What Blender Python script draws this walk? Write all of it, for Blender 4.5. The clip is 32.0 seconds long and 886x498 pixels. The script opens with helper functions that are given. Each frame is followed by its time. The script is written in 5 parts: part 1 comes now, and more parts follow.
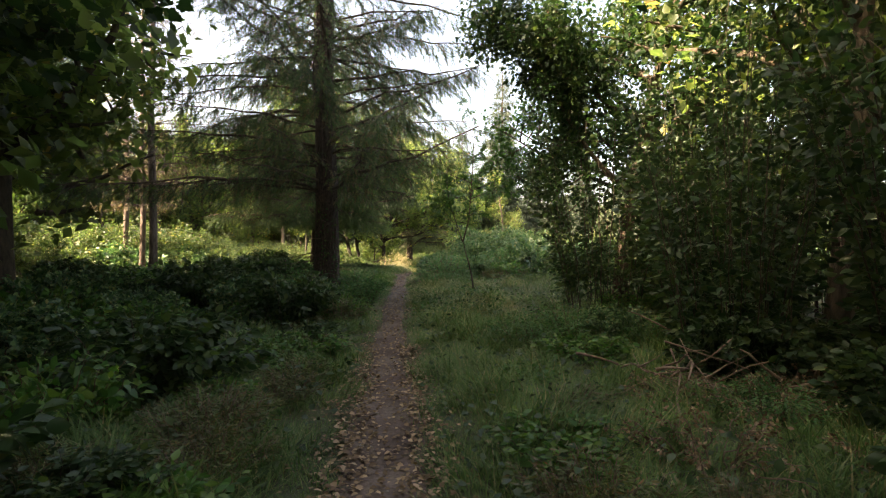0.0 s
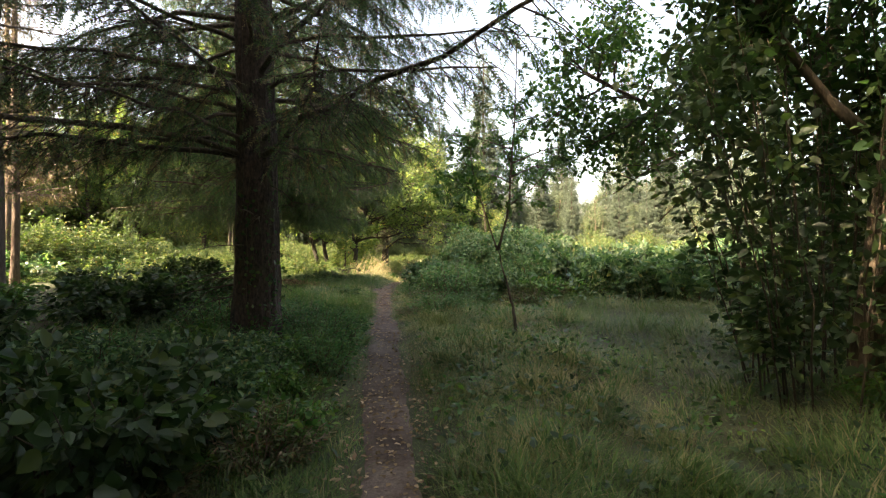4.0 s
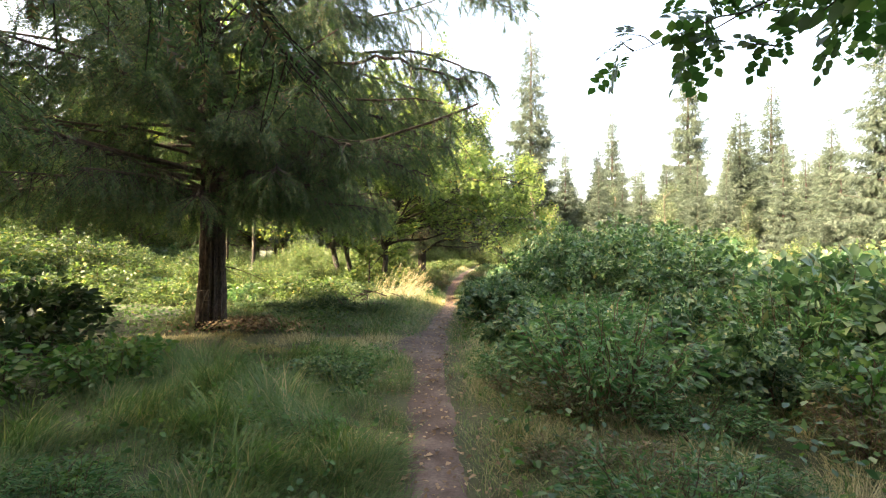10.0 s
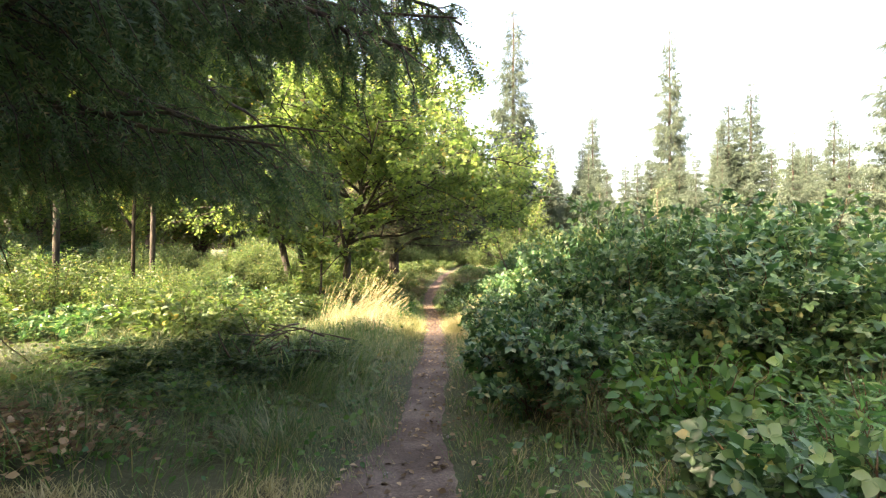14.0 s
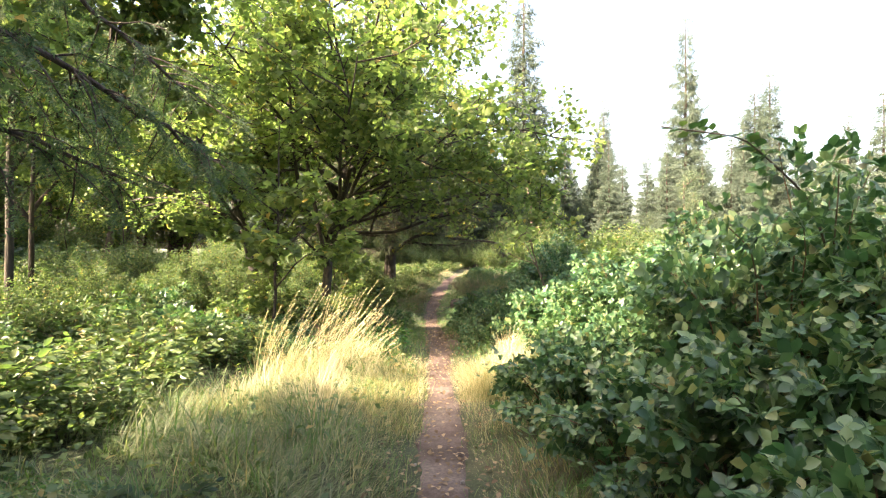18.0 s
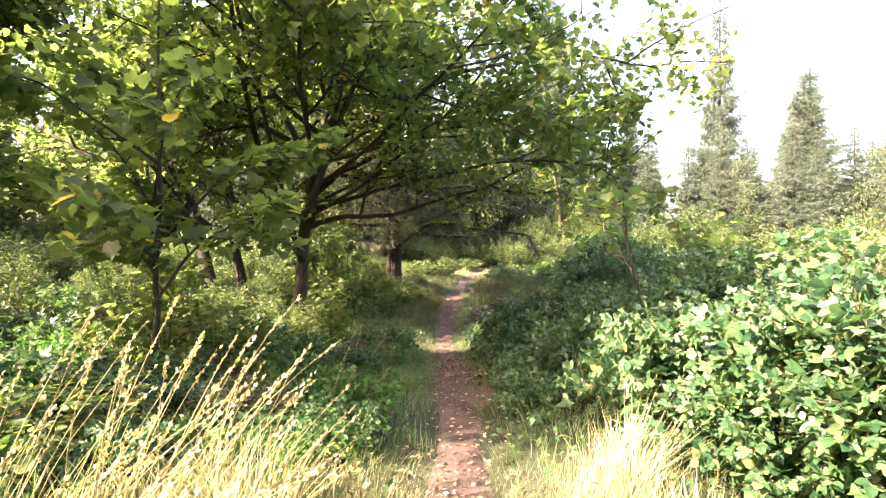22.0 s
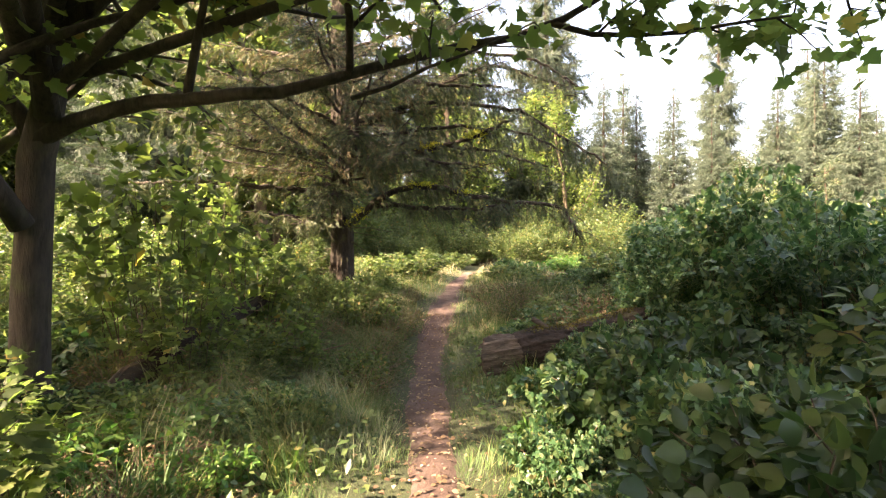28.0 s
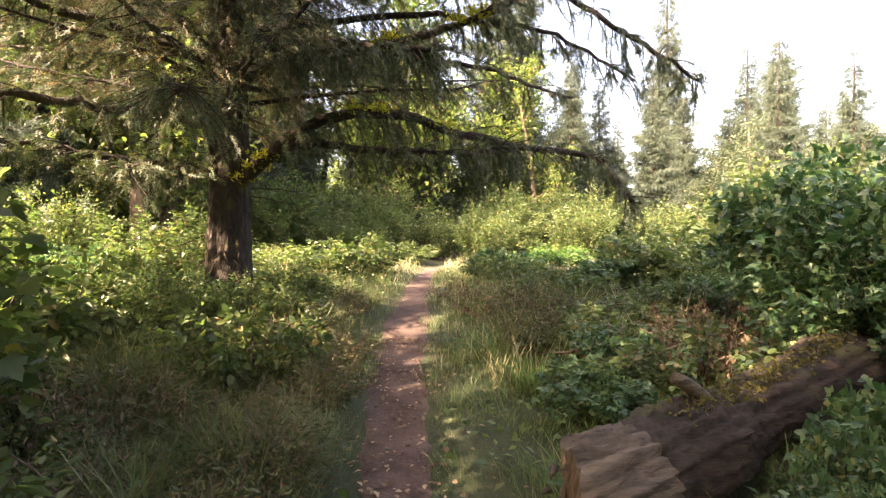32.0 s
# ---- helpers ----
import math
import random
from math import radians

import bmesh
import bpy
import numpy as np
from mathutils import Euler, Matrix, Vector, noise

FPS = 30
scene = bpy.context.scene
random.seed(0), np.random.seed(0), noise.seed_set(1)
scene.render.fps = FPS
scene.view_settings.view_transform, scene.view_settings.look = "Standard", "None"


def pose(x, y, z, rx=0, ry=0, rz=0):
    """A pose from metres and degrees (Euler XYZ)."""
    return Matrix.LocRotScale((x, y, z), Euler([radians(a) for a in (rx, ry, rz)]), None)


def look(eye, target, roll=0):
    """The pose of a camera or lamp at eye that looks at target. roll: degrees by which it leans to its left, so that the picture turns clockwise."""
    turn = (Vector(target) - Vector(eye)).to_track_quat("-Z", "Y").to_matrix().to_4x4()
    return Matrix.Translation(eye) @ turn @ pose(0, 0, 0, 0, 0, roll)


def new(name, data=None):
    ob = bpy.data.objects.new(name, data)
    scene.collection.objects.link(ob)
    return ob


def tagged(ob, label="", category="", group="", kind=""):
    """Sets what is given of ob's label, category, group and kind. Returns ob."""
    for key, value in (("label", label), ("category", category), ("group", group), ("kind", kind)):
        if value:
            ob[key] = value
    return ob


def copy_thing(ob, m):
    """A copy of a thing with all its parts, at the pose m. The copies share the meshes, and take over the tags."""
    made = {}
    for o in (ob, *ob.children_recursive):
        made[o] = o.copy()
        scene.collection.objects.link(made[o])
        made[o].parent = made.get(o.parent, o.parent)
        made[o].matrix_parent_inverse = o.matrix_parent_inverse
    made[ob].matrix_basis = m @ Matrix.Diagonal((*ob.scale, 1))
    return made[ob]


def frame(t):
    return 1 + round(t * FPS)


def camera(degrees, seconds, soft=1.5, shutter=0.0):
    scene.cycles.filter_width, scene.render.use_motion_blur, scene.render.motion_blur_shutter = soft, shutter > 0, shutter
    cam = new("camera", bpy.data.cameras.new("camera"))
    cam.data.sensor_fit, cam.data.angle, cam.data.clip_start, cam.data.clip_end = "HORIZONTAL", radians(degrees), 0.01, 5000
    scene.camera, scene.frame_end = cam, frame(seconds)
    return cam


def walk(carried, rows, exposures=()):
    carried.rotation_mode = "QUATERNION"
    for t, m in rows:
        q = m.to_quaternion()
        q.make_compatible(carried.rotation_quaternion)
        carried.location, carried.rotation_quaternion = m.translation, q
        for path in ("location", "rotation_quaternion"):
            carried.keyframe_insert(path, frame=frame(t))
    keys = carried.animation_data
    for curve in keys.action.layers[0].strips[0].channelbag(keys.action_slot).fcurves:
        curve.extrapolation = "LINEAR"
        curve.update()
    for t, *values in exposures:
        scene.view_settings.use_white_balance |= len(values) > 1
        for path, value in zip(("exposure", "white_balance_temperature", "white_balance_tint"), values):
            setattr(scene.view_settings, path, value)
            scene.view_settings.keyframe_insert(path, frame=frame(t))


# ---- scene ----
# ---- camera and its walk ----
cam = camera(82.9, 32.0, soft=1.15)
PATH = [
    (0.0, pose(0.000, 0.000, 1.500, 90.00, 0.00, 0.00)),
    (0.5, pose(-0.132, 0.726, 1.533, 90.00, -0.10, -0.20)),
    (1.0, pose(-0.231, 1.419, 1.566, 90.10, 0.00, -0.20)),
    (1.5, pose(-0.297, 2.046, 1.599, 90.00, -0.10, -0.50)),
    (2.0, pose(-0.429, 2.706, 1.632, 90.00, 0.00, -0.90)),
    (2.5, pose(-0.495, 3.399, 1.698, 90.10, 0.00, -1.10)),
    (3.0, pose(-0.594, 4.059, 1.698, 90.00, -0.10, -1.90)),
    (3.5, pose(-0.660, 4.752, 1.698, 89.90, 0.00, -2.60)),
    (5.5, pose(-0.957, 7.095, 1.764, 90.00, 0.00, -5.50)),
    (6.0, pose(-0.990, 7.722, 1.764, 90.00, 0.20, -6.00)),
    (6.5, pose(-1.023, 8.349, 1.797, 90.10, 0.20, -6.00)),
    (7.0, pose(-1.056, 8.976, 1.797, 90.00, 0.10, -5.70)),
    (7.5, pose(-1.089, 9.636, 1.830, 90.00, 0.10, -2.90)),
    (8.0, pose(-1.155, 10.263, 1.830, 89.90, -0.10, 0.60)),
    (8.5, pose(-1.188, 10.923, 1.830, 90.00, 0.00, 1.00)),
    (9.0, pose(-1.221, 11.517, 1.863, 90.00, 0.00, 1.00)),
    (9.5, pose(-1.287, 12.177, 1.863, 90.00, 0.00, 0.80)),
    (10.0, pose(-1.320, 12.804, 1.896, 90.10, 0.10, 0.60)),
    (10.5, pose(-1.353, 13.398, 1.896, 90.00, 0.00, -0.40)),
    (11.0, pose(-1.353, 14.058, 1.863, 90.00, 0.10, -1.70)),
    (11.5, pose(-1.419, 14.718, 1.863, 89.90, 0.00, -2.20)),
    (12.0, pose(-1.452, 15.411, 1.863, 89.90, 0.00, -2.40)),
    (12.5, pose(-1.485, 16.071, 1.863, 90.00, 0.00, -2.40)),
    (13.0, pose(-1.518, 16.731, 1.863, 89.90, 0.00, -2.40)),
    (13.5, pose(-1.518, 17.358, 1.896, 90.00, 0.10, -2.40)),
    (14.0, pose(-1.551, 17.952, 1.896, 90.00, 0.00, -2.50)),
    (14.5, pose(-1.551, 18.579, 1.929, 90.00, 0.00, -2.50)),
    (16.5, pose(-1.551, 20.691, 1.929, 89.80, 0.00, -2.30)),
    (17.0, pose(-1.518, 21.351, 1.896, 89.90, 0.10, -2.20)),
    (17.5, pose(-1.485, 21.945, 1.929, 89.90, 0.00, -2.20)),
    (18.0, pose(-1.485, 22.506, 1.929, 89.90, 0.00, -2.20)),
    (18.5, pose(-1.419, 23.100, 1.929, 89.90, 0.10, -2.20)),
    (19.0, pose(-1.419, 23.661, 1.929, 89.80, 0.00, -2.10)),
    (19.5, pose(-1.386, 24.222, 1.929, 89.90, 0.00, -2.00)),
    (20.0, pose(-1.320, 24.750, 1.929, 89.90, -0.20, -1.80)),
    (20.5, pose(-1.320, 25.311, 1.929, 89.80, -0.10, -1.40)),
    (21.0, pose(-1.320, 25.872, 1.863, 89.80, -0.20, -1.00)),
    (21.5, pose(-1.353, 26.499, 1.797, 89.70, -0.30, -0.80)),
    (22.0, pose(-1.386, 27.159, 1.731, 89.70, -0.20, -0.50)),
    (22.5, pose(-1.386, 27.852, 1.665, 89.60, -0.20, -0.50)),
    (23.0, pose(-1.386, 28.578, 1.599, 89.60, -0.30, -0.70)),
    (23.5, pose(-1.386, 29.238, 1.566, 89.60, -0.40, -0.80)),
    (24.0, pose(-1.419, 29.898, 1.533, 89.80, -0.30, -0.90)),
    (24.5, pose(-1.353, 30.492, 1.533, 89.80, -0.20, -0.90)),
    (25.0, pose(-1.353, 31.053, 1.500, 89.90, -0.40, -1.30)),
    (25.5, pose(-1.386, 31.647, 1.434, 89.90, -0.30, -2.00)),
    (26.0, pose(-1.353, 32.241, 1.401, 89.80, -0.10, -2.30)),
    (26.5, pose(-1.353, 32.868, 1.335, 89.80, -0.10, -2.70)),
    (28.5, pose(-1.353, 35.268, 1.167, 90.00, 0.00, -3.00)),
    (29.0, pose(-1.365, 35.841, 1.112, 89.90, -0.10, -3.00)),
    (29.5, pose(-1.372, 36.434, 1.062, 89.90, 0.00, -3.20)),
    (30.0, pose(-1.408, 37.020, 1.016, 89.80, -0.10, -4.40)),
    (30.5, pose(-1.405, 37.647, 0.965, 89.80, 0.00, -6.80)),
    (31.0, pose(-1.395, 38.248, 0.940, 89.90, -0.10, -7.50)),
    (31.5, pose(-1.405, 38.854, 0.919, 89.80, 0.00, -9.20)),
    (32.0, pose(-1.399, 39.455, 0.907, 89.80, 0.10, -9.40)),
]
EXPOSURES = [(0.0, 2.78, 8500, 16), (3.0, 2.9, 8500, 15), (6.0, 2.85, 8300, 13), (8.0, 3.0, 8100, 13), (12.0, 3.2, 7900, 14), (16.0, 3.2, 7800, 14), (18.0, 3.13, 7500, 15), (20.0, 3.13, 7400, 19), (23.0, 3.3, 7600, 23), (26.0, 3.05, 8100, 20), (32.0, 3.15, 8200, 26)]
walk(cam, PATH, EXPOSURES)

# ---- world, sun ----
SUN_EL, SUN_AZ = radians(34), math.atan2(-0.88, -0.475)
world = bpy.data.worlds.new("world")
scene.world = world
world.use_nodes = True
wn = world.node_tree.nodes
sky = wn.new("ShaderNodeTexSky")
sky.sky_type = "NISHITA"
sky.sun_disc = False
sky.sun_elevation, sky.sun_rotation = SUN_EL, SUN_AZ
sky.air_density, sky.dust_density, sky.ozone_density = 1.0, 7.0, 0.6
wn["Background"].inputs["Strength"].default_value = 0.15
world.node_tree.links.new(sky.outputs["Color"], wn["Background"].inputs["Color"])
sun_at = Vector((math.sin(SUN_AZ) * math.cos(SUN_EL), math.cos(SUN_AZ) * math.cos(SUN_EL), math.sin(SUN_EL)))
sun_data = bpy.data.lights.new("sun", "SUN")
sun_data.energy, sun_data.angle, sun_data.color = 5.0, radians(0.6), (1.0, 0.90, 0.74)
sun = new("sun", sun_data)
sun.matrix_world = look(sun_at * 60, (0, 0, 0))


# ---- materials ----
def nodes_of(name):
    m = bpy.data.materials.new(name)
    m.use_nodes = True
    nt = m.node_tree
    return m, nt, nt.nodes["Principled BSDF"], nt.nodes["Material Output"]


def ramp(nt, source, stops):
    r = nt.nodes.new("ShaderNodeValToRGB")
    el = r.color_ramp.elements
    while len(el) < len(stops):
        el.new(0.5)
    for e, (at, col) in zip(el, stops):
        e.position, e.color = at, (*col, 1)
    nt.links.new(source, r.inputs["Fac"])
    return r.outputs["Color"]


def noise_tex(nt, scale, detail=4.0, rough=0.55, vec=None, world_space=False):
    n = nt.nodes.new("ShaderNodeTexNoise")
    n.inputs["Scale"].default_value, n.inputs["Detail"].default_value, n.inputs["Roughness"].default_value = scale, detail, rough
    if vec is None:
        if world_space:
            vec = nt.nodes.new("ShaderNodeNewGeometry").outputs["Position"]
        else:
            vec = nt.nodes.new("ShaderNodeTexCoord").outputs["Object"]
    nt.links.new(vec, n.inputs["Vector"])
    return n.outputs["Fac"]


def mixed(nt, fac, a, b, kind="MIX"):
    n = nt.nodes.new("ShaderNodeMix")
    n.data_type, n.blend_type = "RGBA", kind
    for socket, value in ((n.inputs["Factor"], fac), (n.inputs["A"], a), (n.inputs["B"], b)):
        if isinstance(value, (int, float)):
            socket.default_value = value
        elif isinstance(value, tuple):
            socket.default_value = (*value, 1)
        else:
            nt.links.new(value, socket)
    return n.outputs["Result"]


def bumped(nt, bsdf, height, strength, distance):
    b = nt.nodes.new("ShaderNodeBump")
    b.inputs["Strength"].default_value, b.inputs["Distance"].default_value = strength, distance
    nt.links.new(height, b.inputs["Height"])
    nt.links.new(b.outputs["Normal"], bsdf.inputs["Normal"])


def leaf_material(name, stops, through_light=0.38, rough=0.45, patch=0.5):
    """Leaves: each one its own shade, with soft patches of tone over the plant, light passing through the blade."""
    m, nt, p, out = nodes_of(name)
    geo = nt.nodes.new("ShaderNodeNewGeometry")
    col = ramp(nt, geo.outputs["Random Per Island"], stops)
    tone = ramp(nt, noise_tex(nt, 1.3, 2, world_space=True), [(0.3, (0.55, 0.62, 0.55)), (0.7, (1.25, 1.15, 0.95))])
    col = mixed(nt, patch, col, tone, "MULTIPLY")
    nt.links.new(col, p.inputs["Base Color"])
    p.inputs["Roughness"].default_value = rough
    p.inputs["Specular IOR Level"].default_value = 0.5
    tr = nt.nodes.new("ShaderNodeBsdfTranslucent")
    bright = mixed(nt, 1.0, col, (1.25, 1.45, 0.8), "MULTIPLY")
    nt.links.new(bright, tr.inputs["Color"])
    mix = nt.nodes.new("ShaderNodeMixShader")
    mix.inputs[0].default_value = through_light
    nt.links.new(p.outputs[0], mix.inputs[1])
    nt.links.new(tr.outputs[0], mix.inputs[2])
    nt.links.new(mix.outputs[0], out.inputs["Surface"])
    return m


def bark_material(name, dark, light, moss=None, scale=7.0, grain=(1, 1, 0.22)):
    m, nt, p, out = nodes_of(name)
    tc = nt.nodes.new("ShaderNodeTexCoord")
    mp = nt.nodes.new("ShaderNodeMapping")
    mp.inputs["Scale"].default_value = grain
    nt.links.new(tc.outputs["Object"], mp.inputs["Vector"])
    ridges = noise_tex(nt, scale * 3, 6, 0.65, mp.outputs["Vector"])
    col = ramp(nt, ridges, [(0.32, dark), (0.52, tuple((a + b) / 2 for a, b in zip(dark, light))), (0.72, light)])
    blotch = ramp(nt, noise_tex(nt, 2.2, 3), [(0.35, (0.7, 0.7, 0.7)), (0.7, (1.2, 1.15, 1.1))])
    col = mixed(nt, 0.6, col, blotch, "MULTIPLY")
    if moss:
        where = ramp(nt, noise_tex(nt, 3.1, 5), [(0.58, (0, 0, 0)), (0.7, (0.8, 0.8, 0.8))])
        col = mixed(nt, where, col, moss)
    nt.links.new(col, p.inputs["Base Color"])
    p.inputs["Roughness"].default_value = 0.9
    bumped(nt, p, ridges, 0.9, 0.03)
    return m


def soil_material(name, stops, grit=60.0, stain=1.1, red=None):
    """red: the stops of the redder soil that begins halfway along the walk."""
    m, nt, p, out = nodes_of(name)
    big = noise_tex(nt, stain, 5, 0.6)
    col = ramp(nt, big, stops)
    if red:
        xyz = nt.nodes.new("ShaderNodeSeparateXYZ")
        nt.links.new(nt.nodes.new("ShaderNodeNewGeometry").outputs["Position"], xyz.inputs[0])
        along = nt.nodes.new("ShaderNodeMapRange")
        along.inputs["From Min"].default_value, along.inputs["From Max"].default_value = 26.0, 34.0
        nt.links.new(xyz.outputs["Y"], along.inputs["Value"])
        col = mixed(nt, along.outputs["Result"], col, ramp(nt, big, red))
    fine = ramp(nt, noise_tex(nt, grit, 3, 0.7), [(0.3, (0.55, 0.55, 0.55)), (0.7, (1.4, 1.4, 1.4))])
    col = mixed(nt, 0.8, col, fine, "MULTIPLY")
    nt.links.new(col, p.inputs["Base Color"])
    p.inputs["Roughness"].default_value = 0.95
    bumped(nt, p, noise_tex(nt, grit * 0.5, 6, 0.7), 0.8, 0.02)
    return m


M_BRAMBLE = leaf_material("bramble_leaf", [(0.0, (0.024, 0.070, 0.036)), (0.5, (0.056, 0.128, 0.058)), (0.82, (0.120, 0.200, 0.088)), (0.95, (0.190, 0.245, 0.130)), (1.0, (0.30, 0.27, 0.13))], 0.36, 0.36)
M_SHRUB = leaf_material("shrub_leaf", [(0.0, (0.048, 0.082, 0.035)), (0.5, (0.090, 0.140, 0.055)), (0.95, (0.159, 0.190, 0.075)), (1.0, (0.318, 0.225, 0.106))], 0.45, 0.42)
M_MAPLE = leaf_material("maple_leaf", [(0.0, (0.080, 0.122, 0.052)), (0.6, (0.150, 0.200, 0.085)), (0.96, (0.225, 0.255, 0.110)), (1.0, (0.420, 0.280, 0.110))], 0.7, 0.4)
# this dark green holds the shade under the trees as well as leaf colour
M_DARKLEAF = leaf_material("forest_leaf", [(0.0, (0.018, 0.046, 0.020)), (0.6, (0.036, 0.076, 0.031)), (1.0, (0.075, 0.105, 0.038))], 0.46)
M_SAPLING = leaf_material("sapling_leaf", [(0.0, (0.028, 0.078, 0.026)), (0.7, (0.052, 0.125, 0.038)), (1.0, (0.105, 0.165, 0.052))], 0.5)
M_HERB = leaf_material("herb_leaf", [(0.0, (0.032, 0.097, 0.029)), (0.6, (0.064, 0.165, 0.039)), (1.0, (0.138, 0.213, 0.057))], 0.45)
M_NEEDLE = leaf_material("spruce_needle", [(0.0, (0.038, 0.074, 0.042)), (0.6, (0.072, 0.122, 0.060)), (0.9, (0.112, 0.155, 0.074)), (1.0, (0.210, 0.165, 0.100))], 0.44, 0.6, 0.6)
M_FARNEEDLE = leaf_material("far_needle", [(0.0, (0.026, 0.046, 0.036)), (0.7, (0.048, 0.074, 0.054)), (1.0, (0.092, 0.112, 0.074))], 0.25, 0.65)
M_FARLEAF = leaf_material("far_leaf", [(0.0, (0.035, 0.059, 0.036)), (0.6, (0.066, 0.097, 0.057)), (1.0, (0.125, 0.143, 0.085))], 0.35, 0.65)
M_FIRNEEDLE = leaf_material("fir_needle", [(0.0, (0.030, 0.054, 0.028)), (0.6, (0.060, 0.090, 0.044)), (0.88, (0.100, 0.105, 0.055)), (1.0, (0.200, 0.150, 0.080))], 0.34)
M_WEED = leaf_material("tall_weed_leaf", [(0.0, (0.030, 0.101, 0.039)), (0.6, (0.060, 0.161, 0.060)), (1.0, (0.136, 0.222, 0.079))], 0.4)
M_DRYWEED = leaf_material("dry_weed_leaf", [(0.0, (0.045, 0.075, 0.028)), (0.55, (0.095, 0.115, 0.048)), (0.9, (0.16, 0.135, 0.068)), (1.0, (0.22, 0.11, 0.06))], 0.35)
M_OLDNEEDLE = leaf_material("old_needle", [(0.0, (0.07, 0.05, 0.03)), (0.6, (0.15, 0.11, 0.06)), (1.0, (0.26, 0.2, 0.11))], 0.25)
M_GRASS = leaf_material("grass_blade", [(0.0, (0.048, 0.115, 0.038)), (0.55, (0.095, 0.18, 0.056)), (0.85, (0.17, 0.22, 0.088)), (1.0, (0.36, 0.29, 0.18))], 0.35, 0.6, 0.6)
M_DRYGRASS = leaf_material("dry_grass_blade", [(0.0, (0.180, 0.170, 0.090)), (0.5, (0.340, 0.290, 0.179)), (1.0, (0.550, 0.470, 0.336))], 0.35, 0.6, 0.5)
M_PALEGRASS = leaf_material("pale_grass_blade", [(0.0, (0.080, 0.119, 0.055)), (0.5, (0.144, 0.172, 0.093)), (1.0, (0.272, 0.271, 0.178))], 0.35, 0.6, 0.5)
M_DEADLEAF = leaf_material("dead_leaf", [(0.0, (0.08, 0.048, 0.028)), (0.5, (0.18, 0.115, 0.07)), (1.0, (0.42, 0.29, 0.2))], 0.2, 0.8, 0.3)
M_TWIG = bark_material("twig_bark", (0.035, 0.026, 0.018), (0.12, 0.09, 0.06))
M_CANE = bark_material("cane_bark", (0.05, 0.045, 0.02), (0.16, 0.09, 0.05))
M_DEADTWIG = bark_material("dead_twig", (0.10, 0.07, 0.05), (0.32, 0.23, 0.17))
M_SPRUCEBARK = bark_material("spruce_bark", (0.010, 0.007, 0.006), (0.100, 0.066, 0.050), (0.05, 0.05, 0.03), 9.0, (1, 1, 0.5))
M_REDBARK = bark_material("reddish_bark", (0.06, 0.045, 0.038), (0.2, 0.15, 0.125))
M_LOGBARK = bark_material("log_bark", (0.007, 0.005, 0.004), (0.050, 0.029, 0.018), (0.05, 0.05, 0.012), 6.0, (0.2, 0.6, 1))
M_BAREWOOD = bark_material("weathered_wood", (0.03, 0.02, 0.014), (0.17, 0.13, 0.095), None, 9.0, (0.12, 0.5, 1))
M_MAPLEBARK = bark_material("maple_bark", (0.011, 0.009, 0.007), (0.062, 0.048, 0.036), (0.045, 0.05, 0.018))
M_MOSSBARK = bark_material("mossy_bark", (0.014, 0.010, 0.008), (0.062, 0.045, 0.033), (0.07, 0.07, 0.018), 10.0, (1, 1, 0.4))
# bough moss with sunlight put into the colour, far brighter than the log's
M_SUNLITMOSS = leaf_material("moss_tuft", [(0.0, (0.25, 0.23, 0.03)), (1.0, (0.55, 0.5, 0.07))], 0.5)
M_LOGMOSS = leaf_material("log_moss", [(0.0, (0.05, 0.05, 0.012)), (1.0, (0.16, 0.13, 0.03))], 0.3, 0.8)
M_DIRT = soil_material("path_dirt", [(0.3, (0.05, 0.032, 0.025)), (0.48, (0.09, 0.062, 0.05)), (0.7, (0.175, 0.132, 0.11))], 45.0, 2.2, [(0.3, (0.046, 0.025, 0.019)), (0.48, (0.088, 0.052, 0.041)), (0.7, (0.15, 0.102, 0.083))])
M_WOOD = bark_material("broken_wood", (0.035, 0.022, 0.015), (0.2, 0.145, 0.1))
M_GROUND = soil_material("woodland_soil", [(0.3, (0.028, 0.034, 0.014)), (0.5, (0.045, 0.055, 0.022)), (0.7, (0.08, 0.075, 0.035))], 40.0, 0.6)
M_STONE = soil_material("path_stone", [(0.3, (0.16, 0.14, 0.12)), (0.7, (0.34, 0.3, 0.27))], 90.0, 6.0)


# ---- mesh helpers ----
def unit(a):
    return a / np.maximum(np.linalg.norm(a, axis=-1, keepdims=True), 1e-9)


